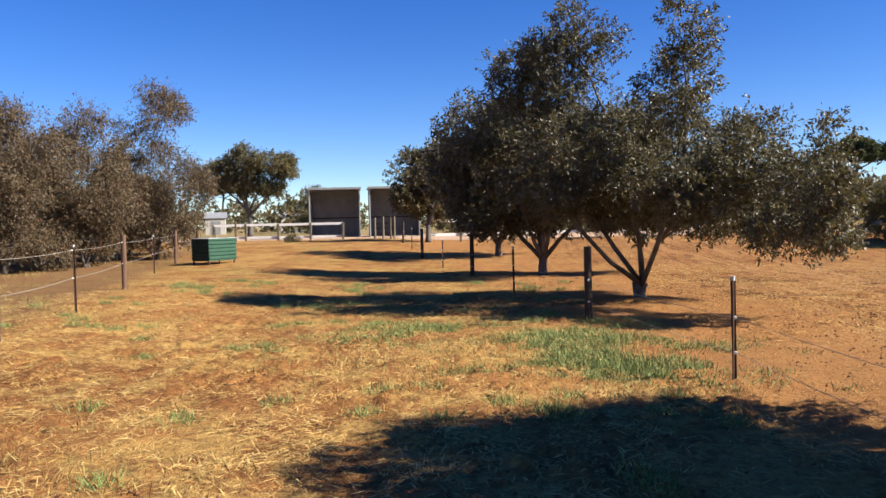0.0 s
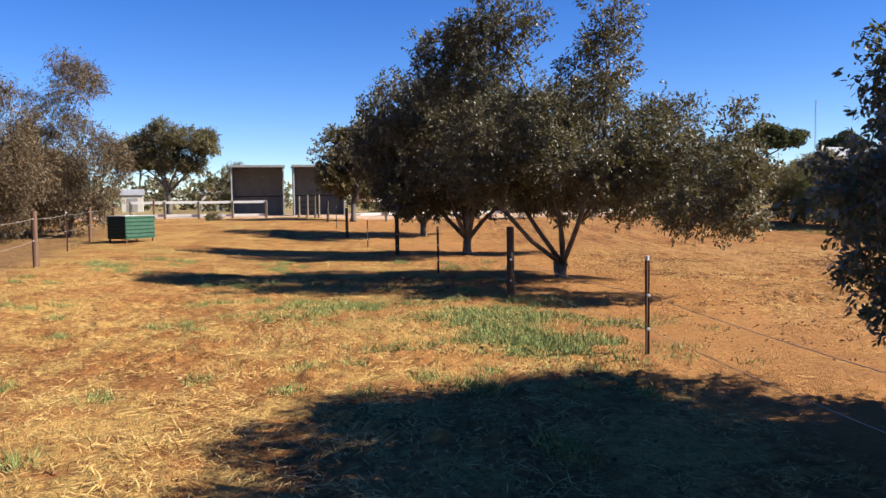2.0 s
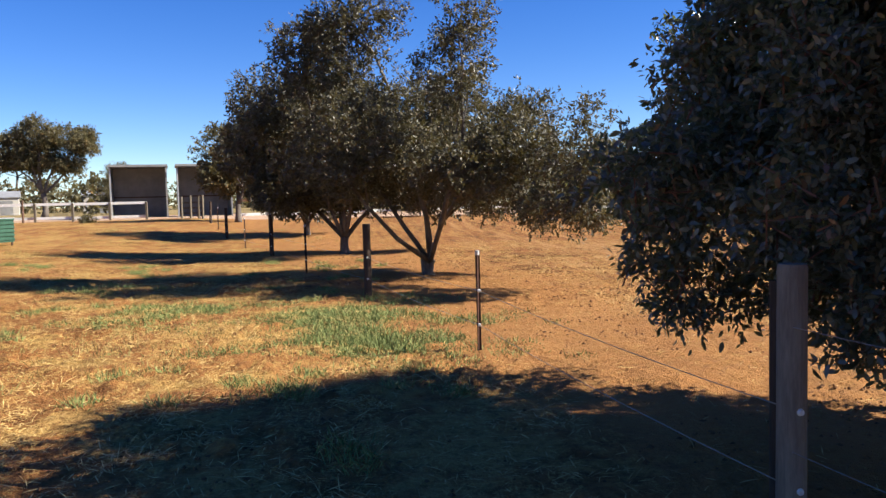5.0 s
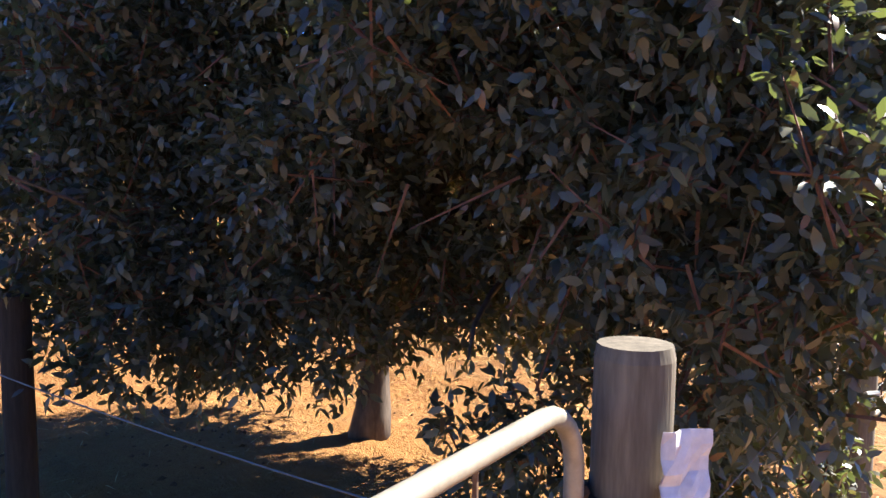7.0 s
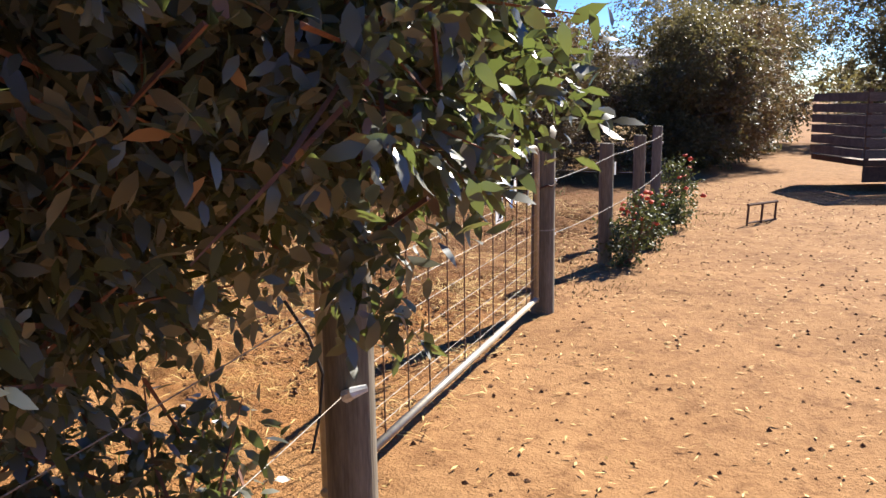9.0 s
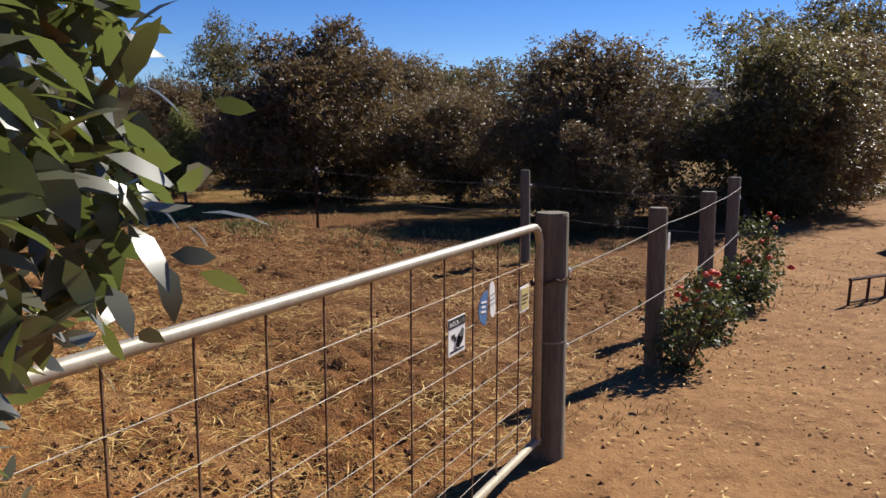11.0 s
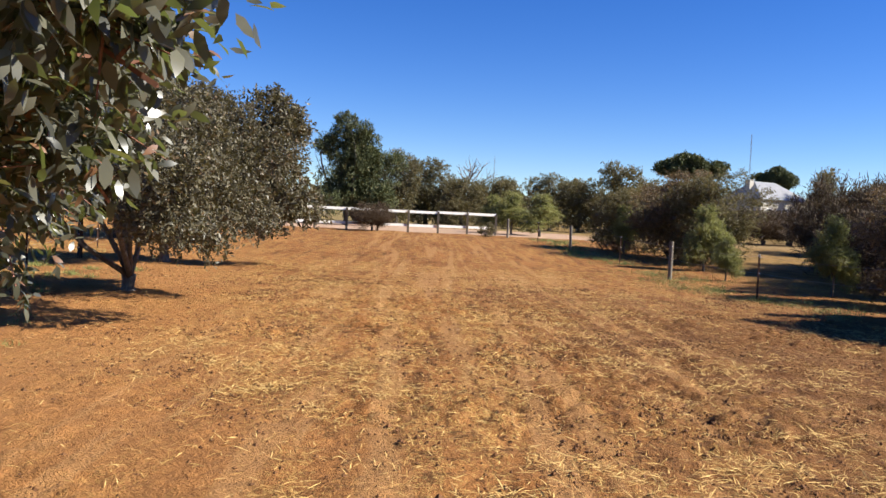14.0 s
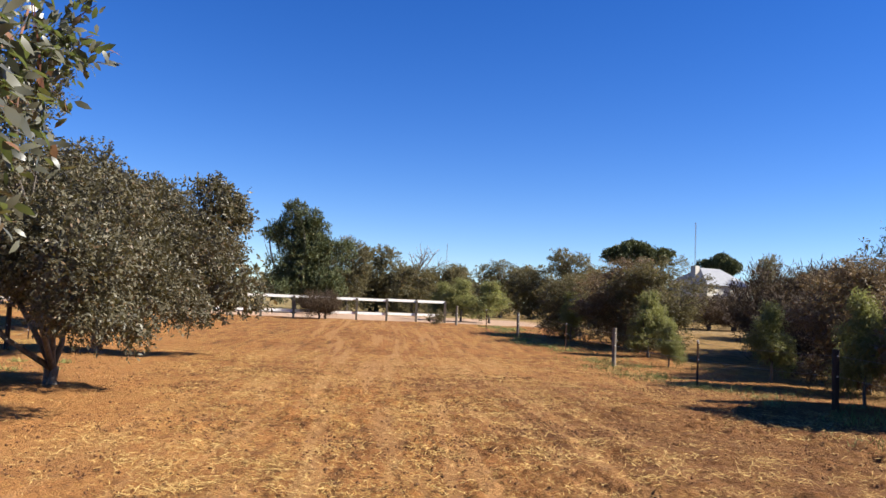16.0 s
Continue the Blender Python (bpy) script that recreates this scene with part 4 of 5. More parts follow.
DIV = [(3.03, 2.62, "w", 1.24), (2.36, 7.23, "p", 1.0), (1.30, 12.05, "d", 1.15), (0.0, 16.9, "p", 1.02), (-1.33, 22.3, "d", 1.18), (-2.7, 26.7, "p", 1.0), (-4.1, 31.6, "d", 1.2), (-5.3, 36.6, "p", 1.0), (-6.4, 40.8, "d", 1.1)]
div = fence("dividing_fence", "low fence of dark wooden posts and steel pickets between the paddocks", DIV, None, (0.62, 0.28), "post_grey", "wire", 0.0025)
wood_post(div, 3.27, 3.12, 1.1, 0.06, "post_dark", 91)
g1x, g1y = 3.475, 0.317
for w in (0.98, 0.45):
    strand(div, [(3.0, 2.56, gz(3, 2.6) + w), (g1x, g1y + 0.08, w)], 0.0022, "wire", 0.02)

LEFT = [(-6.7, 9.1, "w", 1.28), (-7.75, 12.7, "p", 1.2), (-9.25, 17.2, "w", 1.3), (-11.6, 23.4, "p", 1.2), (-13.4, 28.8, "w", 1.28), (-14.1, 32.5, "w", 1.2), (-15.6, 38.0, "p", 1.1), (-17.6, 46.0, "w", 1.25), (-5.4, 5.4, "p", 1.2)]
LEFT = sorted(LEFT, key=lambda p: p[1])
fence("western_fence", "rope fence on brown wooden posts and steel pickets", LEFT, None, (1.12, 0.62), "post_red", "rope", 0.0045)

RIGHT = [(14.46, 2.50, "w", 1.21), (14.92, 5.25, "w", 1.19), (15.98, 10.2, "p", 1.06), (16.5, 15.6, "d", 1.12), (15.5, 19.6, "p", 1.05), (15.1, 25.0, "w", 1.15), (14.9, 30.5, "p", 1.0), (14.05, 36.1, "w", 1.1), (13.2, 40.5, "p", 1.0), (12.1, 44.6, "w", 1.05)]
fence("eastern_fence", "wire fence of grey wooden posts and rusty pickets", RIGHT, None, (1.0, 0.62), "post_grey", "wire", 0.0025)

LANE = [(11.48, 2.08, "w", 1.14), (13.05, 2.27, "w", 1.17)]
lane = thing("lane_fence", (0, 0, 0), "short run of weathered round posts with two rope strands", "fence")
for i, (x, y, k, h) in enumerate(LANE):
    wood_post(lane, x, y, h, 0.066, "post", 60 + i)
for zs in ((0.965, 1.05, 1.08, 1.12), (0.57, 0.58, 0.62, 0.66)):
    strand(lane, [(x, y, z) for (x, y), z in zip(((9.765, 1.865), (11.46, 2.0), (13.03, 2.19), (14.46, 2.42)), zs)], 0.003, "rope", 0.012)
part("tag", Build().box((-0.012, -0.075, 0.86), (0.03, -0.071, 0.98)), M["sign_white"], lane, "white plastic tag", at=(11.475, 2.075, 0))
knob(lane, 9.765, 1.865, 0.965, 0.022)
knob(lane, 9.765, 1.865, 0.57, 0.018)

# ---- gates ----
post_1 = thing("gate_post", (g1x, g1y, 0), "thick weathered round gate post with a plastic tag", "post", "gate posts")
part("shaft", Build().tube([(0, 0, -0.2), (0, 0, 0.6), (0.005, 0, 1.325), (0.005, 0, 1.345)], [0.063, 0.061, 0.059, 0.055], 44, 0.008, 3), M["post"], post_1)
part("strap", Build().tube([(0, 0, 1.10), (0, 0, 1.122)], 0.067, 18), M["rust"], post_1, "rusted steel strap")
part("strap", Build().tube([(0, 0, 0.55), (0, 0, 0.57)], 0.067, 18), M["rust"], post_1, "rusted steel strap")
tagb = Build()
rt = random.Random(4)
grid = [[(0.075 * i / 5, -0.004 + rt.uniform(-0.007, 0.007), 0.10 * j / 5) for i in range(6)] for j in range(6)]
tagb.add([p for r in grid for p in r] + [(p[0], p[1] + 0.004, p[2]) for r in grid for p in r],
         [[j * 6 + i, j * 6 + i + 1, j * 6 + i + 7, j * 6 + i + 6] for i in range(5) for j in range(5)]
         + [[36 + j * 6 + i, 36 + j * 6 + i + 6, 36 + j * 6 + i + 7, 36 + j * 6 + i + 1] for i in range(5) for j in range(5)])
tag_1 = part("tag", tagb, M["tag"], post_1, "crumpled clear plastic tag", at=(-0.02, -0.069, 1.135))
tag_1.rotation_euler = (0, 0, radians(-25))

for w in (0.93, 0.60):
    strand(div, [(g1x + 0.07, g1y + 0.03, w), (6.36, 1.10, w)], 0.0018, "mesh_wire", 0.015)
part("cable", Build().tube([(6.02, 1.05, 0.98), (6.10, 1.04, 0.86), (6.17, 1.05, 0.72), (6.17, 1.07, 0.58), (6.14, 1.08, 0.47)], 0.005, 6), M["rubber"], div, "thin black electric lead")
for (x, y, h, lab) in ((6.42, 1.15, 1.22, "brown round gate post with a white insulator"), (9.66, 1.90, 1.275, "thick weathered round gate post with a chain")):
    gp = thing("gate_post", (x, y, gz(x, y)), lab, "post", "gate posts")
    part("shaft", Build().tube([(0, 0, -0.2), (0, 0, 0.5), (0.005, 0, h - 0.015), (0.005, 0, h)], [0.088, 0.086, 0.083, 0.079], 44, 0.008, 5), M["post"], gp)
    if x < 8:
        part("insulator", Build().tube([(-0.07, -0.03, 0.60), (-0.09, -0.06, 0.60), (-0.10, -0.09, 0.62), (-0.06, -0.12, 0.63)], [0.010, 0.022, 0.020, 0.012], 8), M["insulator"], gp, "white plastic insulator")
    if x > 8:
        for k in range(14):
            a = k * 2 * math.pi / 14
            c = Vector((0.096 * math.cos(a), 0.096 * math.sin(a), 0.93 - 0.02 * math.sin(a)))
            part("chain_link", Build().tube([c + Vector((-0.022 * math.sin(a), 0.022 * math.cos(a), 0.007 * (-1) ** k)), c - Vector((-0.022 * math.sin(a), 0.022 * math.cos(a), 0.007 * (-1) ** k))], 0.007, 6), M["rust"], gp)
        part("band", Build().tube([(0, 0, 0.62), (0, 0, 0.628)], 0.089, 18), M["wire"], gp)


def gate(at, turn, length, height, label, uprights, r=0.0195):
    g = thing("farm_gate", at, label, "gate", "tube gates", turn)
    c = 0.10
    arc = [(c - c * math.cos(a), c - c * math.sin(a)) for a in [k * math.pi / 12 for k in range(7)]]
    frame_pts = [(0.02, 0, 0.10)] + [(0.02 + a, 0, height - b) for a, b in arc]
    right = [(length - 0.02 - a, 0, height - b) for a, b in arc[::-1]] + [(length - 0.02, 0, 0.10)]
    part("top_rail", Build().tube(frame_pts[::1] + [(length * 0.5, 0, height)] + right, r, 12), M["tube"], g, "shiny galvanised tube", smooth=True)
    part("bottom_rail", Build().tube([(0.0, 0, 0.12), (length, 0, 0.12)], r, 12), M["tube"], g, smooth=True)
    for k in range(uprights):
        x = 0.02 + (length - 0.04) * (k + 1) / (uprights + 1)
        part("mesh_upright", Build().tube([(x, 0.004, 0.12), (x, 0.004, height - 0.015)], 0.004, 5), M["mesh"], g)
    z, k = 0.20, 0
    while z < height - 0.06:
        part("mesh_wire", Build().tube([(0.02, -0.003, z), (length - 0.02, -0.003, z)], 0.0016, 5), M["mesh_wire"], g)
        z += 0.085 + 0.012 * k
        k += 1
    return g


ga = gate((0.53, -0.475, 0.0), 16.0, 2.985, 1.27, "galvanised tube farm gate with wire mesh at the first paddock", 10, 0.0148)
for z in (0.42, 1.13):
    part("hinge", Build().tube([(2.97, 0, z), (2.99, 0.0, z), (3.02, 0.02, z)], 0.014, 8), M["rust"], ga)
part("white_tag", Build().box((2.74, -0.012, 0.95), (2.79, -0.006, 1.08)), M["tag"], ga, "white plastic tag")
gb = gate((6.48, 1.33, 0.0), 10.4, 3.12, 1.215, "galvanised tube farm gate with wire mesh and three small signs", 11)


def sign(parent, x, z, w, h, mat, label, bars, name="sign"):
    b = Build().box((-w / 2, -0.004, -h / 2), (w / 2, 0.0, h / 2))
    s = part(name, b, M[mat], parent, label, at=(x, -0.012, z))
    for bx0, bz0, bx1, bz1, m in bars:
        part("print", Build().box((bx0 * w, -0.0062, bz0 * h), (bx1 * w, -0.0042, bz1 * h)), M[m], s)
    return s


def lettering(parent, words, size, at, mat):
    """Raised print in the built-in font, facing -y."""
    data = bpy.data.curves.new("print", "FONT")
    data.body, data.size, data.extrude, data.align_x = words, size, 0.0004, "CENTER"
    tmp = bpy.data.objects.new("print", data)
    me = bpy.data.meshes.new_from_object(tmp)
    bpy.data.objects.remove(tmp)
    me.materials.clear()
    me.materials.append(M[mat])
    ob = part("print", me, None, parent, at=at)
    ob.rotation_euler = (radians(90), 0, 0)
    return ob


def plate(parent, outline, x, z, mat, label, tilt=0.0):
    """A flat sign cut to an outline of (across, up) corners."""
    n, b = len(outline), Build()
    b.add([(a, -0.003, c) for a, c in outline] + [(a, 0.0, c) for a, c in outline] + [(0, -0.003, 0), (0, 0, 0)],
          [[k, k + n, (k + 1) % n + n, (k + 1) % n] for k in range(n)],
          [[2 * n, k, (k + 1) % n] for k in range(n)] + [[2 * n + 1, (k + 1) % n + n, k + n] for k in range(n)])
    ob = part("sign", b, M[mat], parent, label, at=(x, -0.012, z))
    ob.rotation_euler = (0, radians(tilt), 0)
    return ob


warn = sign(gb, 2.14, 0.89, 0.145, 0.145, "sign_white", "white warning sign with a black banner and pictogram",
            [(-0.49, 0.24, 0.49, 0.48, "ink"), (0.06, 0.30, 0.44, 0.42, "sign_white"), (-0.30, -0.06, -0.14, 0.06, "ink"), (-0.18, -0.14, -0.06, -0.02, "ink"), (-0.40, -0.42, 0.40, -0.37, "ink")])
lettering(warn, "SHOCK", 0.024, (-0.029, -0.0066, 0.043), "sign_white")
part("print", Build().tube([(0.05, -0.0045, 0.018), (0.02, -0.0045, -0.012), (0.0, -0.0045, -0.045)], [0.006, 0.017, 0.009], 6), M["ink"], warn)
half = [(0.045 - 0.085 * math.sin(a), -0.072 * math.cos(a)) for a in [k * math.pi / 10 for k in range(11)]]
blue = plate(gb, half, 2.385, 0.945, "sign_blue", "small blue half-oval sign", 6)
for k, w in enumerate((0.028, 0.020, 0.024)):
    part("print", Build().box((0.005 - w, -0.0052, 0.022 - 0.020 * k), (0.005 + w, -0.0032, 0.030 - 0.020 * k)), M["sign_white"], blue)
drop = [(0.046 * math.sin(a) * (0.8 + 0.2 * math.cos(2 * a)), 0.080 * math.cos(a)) for a in [k * math.pi / 7 for k in range(14)]]
pale = plate(gb, drop, 2.487, 0.965, "sign_white", "small cream leaf-shaped sign", -6)
for k, w in enumerate((0.022, 0.026, 0.020)):
    part("print", Build().box((-w, -0.0052, 0.020 - 0.020 * k), (w, -0.0032, 0.026 - 0.020 * k)), M["tin_light"], pale)
warm = sign(gb, 2.86, 0.90, 0.115, 0.12, "sign_white", "small faded yellow sign with a pale border", [(-0.42, -0.42, 0.42, 0.42, "sign_yellow")])
for k, (lo, hi) in enumerate(((-0.30, 0.26), (-0.30, 0.30), (-0.30, 0.10))):
    part("print", Build().box((lo * 0.115, -0.0078, 0.012 - 0.018 * k), (hi * 0.115, -0.0064, 0.020 - 0.018 * k)), M["rust"], warm)

# ---- white rail fence ----
def rail_fence(a, b, spans, label, top=1.22):
    f = thing("white_rail_fence", (0, 0, 0), label, "fence", "white rail fences")
    A, B = Vector(a), Vector(b)
    for k in range(spans + 1):
        p = A.lerp(B, k / spans)
        part("post", Build().box((-0.06, -0.05, -0.2), (0.06, 0.05, top + 0.03)), M["post"], f, at=(p.x, p.y, gz(p.x, p.y)))
    d = (B - A).normalized()
    turn = math.atan2(d.y, d.x)
    for z in (top - 0.10, top - 0.88):
        for k in range(0, spans, 2):
            p, q = A.lerp(B, k / spans), A.lerp(B, min(k + 2, spans) / spans)
            n = (q - p).length
            bx = Build().box((0.003, 0.053, 0), (n - 0.003, 0.09, 0.145))
            r = part("rail", bx, M["white_paint"], f, at=(p.x, p.y, gz((p.x + q.x) / 2, (p.y + q.y) / 2) + z))
            r.rotation_euler = (0, 0, turn)
    return f


rail_fence((-19.0, 46.0), (-11.1, 46.8), 4, "white painted two-rail fence on square wooden posts", 1.0)
rail_fence((-5.3, 43.2), (11.7, 47.8), 10, "white painted two-rail fence on square wooden posts", 1.2)
yard = thing("yard_gate", (-8.4, 46.0, gz(-8.4, 46)), "timber yard gate posts with a pale panel", "gate")
for k, x in enumerate((-0.55, -0.05, 0.4, 0.62)):
    part("post", Build().tube([(x, 0, -0.2), (x, 0, 1.25 + 0.06 * (k % 2))], 0.07, 10, 0.03, k), M["post"], yard)
for z in (0.25, 0.55, 0.85):
    part("rail", Build().box((-0.5, 0.06, z), (0.6, 0.1, z + 0.1)), M["post"], yard)


# ---- sheds, bin, trailer, frame ----
def shelter(x, y, turn, w, d, h):
    s = thing("horse_shelter", (x, y, gz(x, y)), "open three-sided tin horse shelter with flat sloping roof", "shed", "horse shelters", turn)
    for nm, lo, hi in (("side_wall", (-w / 2, 0, 0), (-w / 2 + 0.06, d, h - 0.042)), ("side_wall", (w / 2 - 0.06, 0, 0), (w / 2, d, h - 0.042))):
        part(nm, Build().box(lo, hi), M["tin"], s)
    b = Build()
    ribs = 26
    for k in range(ribs):
        x0 = -w / 2 + 0.06 + (w - 0.12) * k / ribs
        x1 = -w / 2 + 0.06 + (w - 0.12) * (k + 1) / ribs
        b.box((x0, d - 0.05 - 0.02 * (k % 2), 0), (x1, d, h - 0.042))
    part("back_wall", b, M["tin"], s)
    part("girt", Build().box((-w / 2 + 0.06, d - 0.14, 1.35), (w / 2 - 0.06, d - 0.075, 1.43)), M["rust"], s)
    part("kick_panel", Build().box((-w / 2 + 0.06, d - 0.11, 0.0), (w / 2 - 0.06, d - 0.075, 1.3)), M["tin"], s)
    for x0 in (-w / 2 + 0.0, w / 2 - 0.09):
        part("post", Build().box((x0, -0.07, -0.1), (x0 + 0.09, -0.003, h - 0.05)), M["tin_light" if x0 < 0 else "tin"], s)
    roof = Build().box((-w / 2 - 0.08, -0.25, h - 0.04), (w / 2 + 0.08, d + 0.1, h + 0.04))
    part("roof", roof, M["tin"], s)
    part("fascia", Build().box((-w / 2 - 0.08, -0.29, h - 0.07), (w / 2 + 0.08, -0.253, h + 0.07)), M["tin"], s)
    return s


shelter(-13.3, 53.6, 13, 3.55, 3.2, 3.42)
shelter(-9.2, 54.4, 13, 3.55, 3.2, 3.42)

bn = thing("feed_bin", (-11.5, 28.0, gz(-11.5, 28.0)), "dark green corrugated metal feed bin on short legs", "feed bin", turn=66)
def ribbed(length, ribs=12, pitch=0.061, depth=0.030, thick=0.004):
    """One folded sheet with level ribs, facing -y."""
    prof = []
    for k in range(ribs):
        prof += [(-depth * (k % 2), 0.12 + pitch * k + 0.004), (-depth * (k % 2), 0.12 + pitch * (k + 1) - 0.004)]
    n = len(prof)
    verts = [(x, y + back, z) for back in (0, thick) for x in (-length / 2, length / 2) for y, z in prof]
    quads = [[k, n + k, n + k + 1, k + 1] for k in range(n - 1)] + [[2 * n + k, 2 * n + k + 1, 3 * n + k + 1, 3 * n + k] for k in range(n - 1)]
    quads += [[k, k + 1, 2 * n + k + 1, 2 * n + k] for k in range(n - 1)] + [[n + k, 3 * n + k, 3 * n + k + 1, n + k + 1] for k in range(n - 1)]
    return Build().add(verts, quads)


for side_name, length, at, turn, mat in (("front_panel", 1.24, (0, -0.40, 0), 0, "green_tin"), ("back_panel", 1.24, (0, 0.40, 0), 180, "green_shaded"),
                                         ("end_panel", 0.79, (-0.605, 0, 0), -90, "green_shaded"), ("end_panel", 0.79, (0.605, 0, 0), 90, "green_shaded")):
    pn = part(side_name, ribbed(length), M[mat], bn, at=at)
    pn.rotation_euler = (0, 0, radians(turn))
part("floor_panel", Build().box((-0.6, -0.385, 0.12), (0.59, 0.385, 0.14)), M["green_shaded"], bn)
for x in (-0.58, 0.56):
    for y in (-0.36, 0.36):
        part("leg", Build().box((x - 0.02, y - 0.02, -0.05), (x + 0.02, y + 0.02, 0.119)), M["rust"], bn)
bn.scale = (1.1, 1.1, 1.12)
part("rim", Build().tube([(-0.63, -0.41, 0.86), (0.63, -0.41, 0.86), (0.63, 0.41, 0.86), (-0.63, 0.41, 0.86), (-0.63, -0.41, 0.86)], 0.018, 6), M["tin_light"], bn)

tr = thing("stock_trailer", (19.15, 0.45, gz(19.1, 0.5)), "old slatted timber stock crate trailer standing in its own shade", "trailer", turn=-59)
part("tray", Build().box((0, 0, 0.42), (4.4, 1.9, 0.52)), M["rust"], tr)
for k in range(6):
    z = 0.55 + 0.185 * k
    part("slat", Build().box((0, -0.03, z), (4.4, -0.003, z + 0.145)), M["crate"], tr)
    part("slat", Build().box((0, 1.903, z), (4.4, 1.93, z + 0.145)), M["crate"], tr)
    part("slat", Build().box((-0.03, 0, z), (-0.003, 1.9, z + 0.145)), M["crate"], tr)
for x in (0.05, 1.1, 2.2, 3.3, 4.3):
    part("stanchion", Build().box((x - 0.03, 0.0, 0.521), (x + 0.03, 0.05, 1.68)), M["rust"], tr)
part("stripe", Build().box((0.25, -0.036, 0.96), (1.1, -0.031, 1.02)), M["green_tin"], tr, "faded green stripe")
part("skirt", Build().box((0.0, -0.02, 0.16), (1.15, 0.02, 0.418)), M["rust"], tr)
for x in (1.75, 2.6):
    wl = part("wheel", Build().tube([(x, -0.12, 0.32), (x, 0.10, 0.32)], 0.32, 20), M["rubber"], tr)
    part("rim", Build().tube([(x, -0.135, 0.32), (x, -0.121, 0.32)], 0.17, 14), M["rim"], wl)
part("mudguard", Build().tube([(1.36, -0.06, 0.42), (1.45, -0.06, 0.62), (1.75, -0.06, 0.72), (2.6, -0.06, 0.72), (2.92, -0.06, 0.62), (3.0, -0.06, 0.42)], 0.05, 8), M["rust"], tr)
fr = thing("steel_frame_stand", (14.82, 1.27, gz(14.8, 1.3)), "small rusty steel frame standing on bare ground", "frame", turn=-25)
for x in (0, 0.28, 0.56):
    part("leg", Build().tube([(x - 0.27, 0, -0.03), (x - 0.25, 0, 0.24)], 0.016, 6), M["rust"], fr)
part("bar", Build().tube([(-0.27, 0, 0.245), (0.33, 0, 0.245)], 0.018, 6), M["rust"], fr)
part("bar", Build().tube([(-0.27, 0, 0.02), (0.33, 0, 0.02)], 0.014, 6), M["rust"], fr)

# ---- distant buildings and masts ----
hs = thing("farmhouse", (62.5, 131.0, gz(62, 131)), "cream farmhouse with pale hipped iron roof and chimney", "house", turn=28)
part("wall", Build().box((-5.5, -4, 0), (5.5, 4, 6.0)), M["house_wall"], hs)
rf = Build().add([(-6, -4.5, 6.0), (6, -4.5, 6.0), (6, 4.5, 6.0), (-6, 4.5, 6.0), (-2.5, 0, 9.0), (2.5, 0, 9.0)], [[0, 1, 5, 4], [2, 3, 4, 5], [0, 3, 2, 1]], [[1, 2, 5], [3, 0, 4]])
ro = part("roof", rf, M["house_roof"], hs)
part("chimney", Build().box((-4.2, -0.5, 6.2), (-3.2, 0.5, 9.2)), M["house_wall"], ro)
for x in (-3.5, 0, 3.5):
    wn = part("window", Build().box((x - 0.7, -4.06, 2.6), (x + 0.7, -4.005, 4.6)), M["white_paint"], hs)
    part("pane", Build().box((x - 0.58, -4.09, 2.72), (x + 0.58, -4.065, 4.48)), M["glass"], wn)
for x, y, w, d, h, turn in ((-42.4, 103, 2.6, 2.4, 3.0, 20), (-31.8, 105, 4, 4, 3.1, 15), (64.0, 23.0, 11, 8, 5.6, -75)):
    fb = thing("farm_shed", (x, y, gz(x, y)), "pale iron farm shed in the distance", "shed", "far sheds", turn)
    part("wall", Build().box((-w / 2, -d / 2, 0), (w / 2, d / 2, h - 0.8)), M["house_wall"], fb)
    part("roof", Build().add([(-w / 2 - 0.2, -d / 2 - 0.2, h - 0.8), (w / 2 + 0.2, -d / 2 - 0.2, h - 0.8), (w / 2 + 0.2, d / 2 + 0.2, h - 0.8), (-w / 2 - 0.2, d / 2 + 0.2, h - 0.8), (-w / 2 - 0.2, 0, h), (w / 2 + 0.2, 0, h)],
                             [[0, 1, 5, 4], [2, 3, 4, 5], [0, 3, 2, 1]], [[1, 2, 5], [3, 0, 4]]), M["house_roof"], fb)
    part("door", Build().box((-w / 4, -d / 2 - 0.05, 0), (w / 4, -d / 2 - 0.005, h * 0.6)), M["tin"], fb)
for x, y, h in ((67.6, 150.3, 19.0), (23.4, 201.0, 16.5), (-8.0, 210.0, 16.0)):
    ms = thing("radio_mast", (x, y, gz(x, y)), "thin grey lattice radio mast far off", "mast", "far masts")
    for a in range(3):
        q = Vector((0.22 * math.cos(a * 2.094), 0.22 * math.sin(a * 2.094), 0))
        part("leg", Build().tube([q, q * 0.3 + Vector((0, 0, h))], 0.02, 5), M["tin"], ms)
    br = Build()
    for k in range(int(h)):
        for a in range(3):
            q, r_ = Vector((0.22 * math.cos(a * 2.094), 0.22 * math.sin(a * 2.094), k)), Vector((0.22 * math.cos((a + 1) * 2.094), 0.22 * math.sin((a + 1) * 2.094), k + 1))
            br.tube([q, r_], 0.008, 4)
    part("bracing", br, M["tin"], ms)
pl = thing("power_pole", (55.9, 34.4, gz(55.9, 34.4)), "timber power pole with a cross arm", "pole")
part("pole", Build().tube([(0, 0, -0.2), (0, 0, 6.3)], [0.13, 0.09], 9), M["post_grey"], pl)
part("crossarm", Build().box((-0.6, -0.05, 5.9), (0.6, 0.05, 6.0)), M["post_grey"], pl)


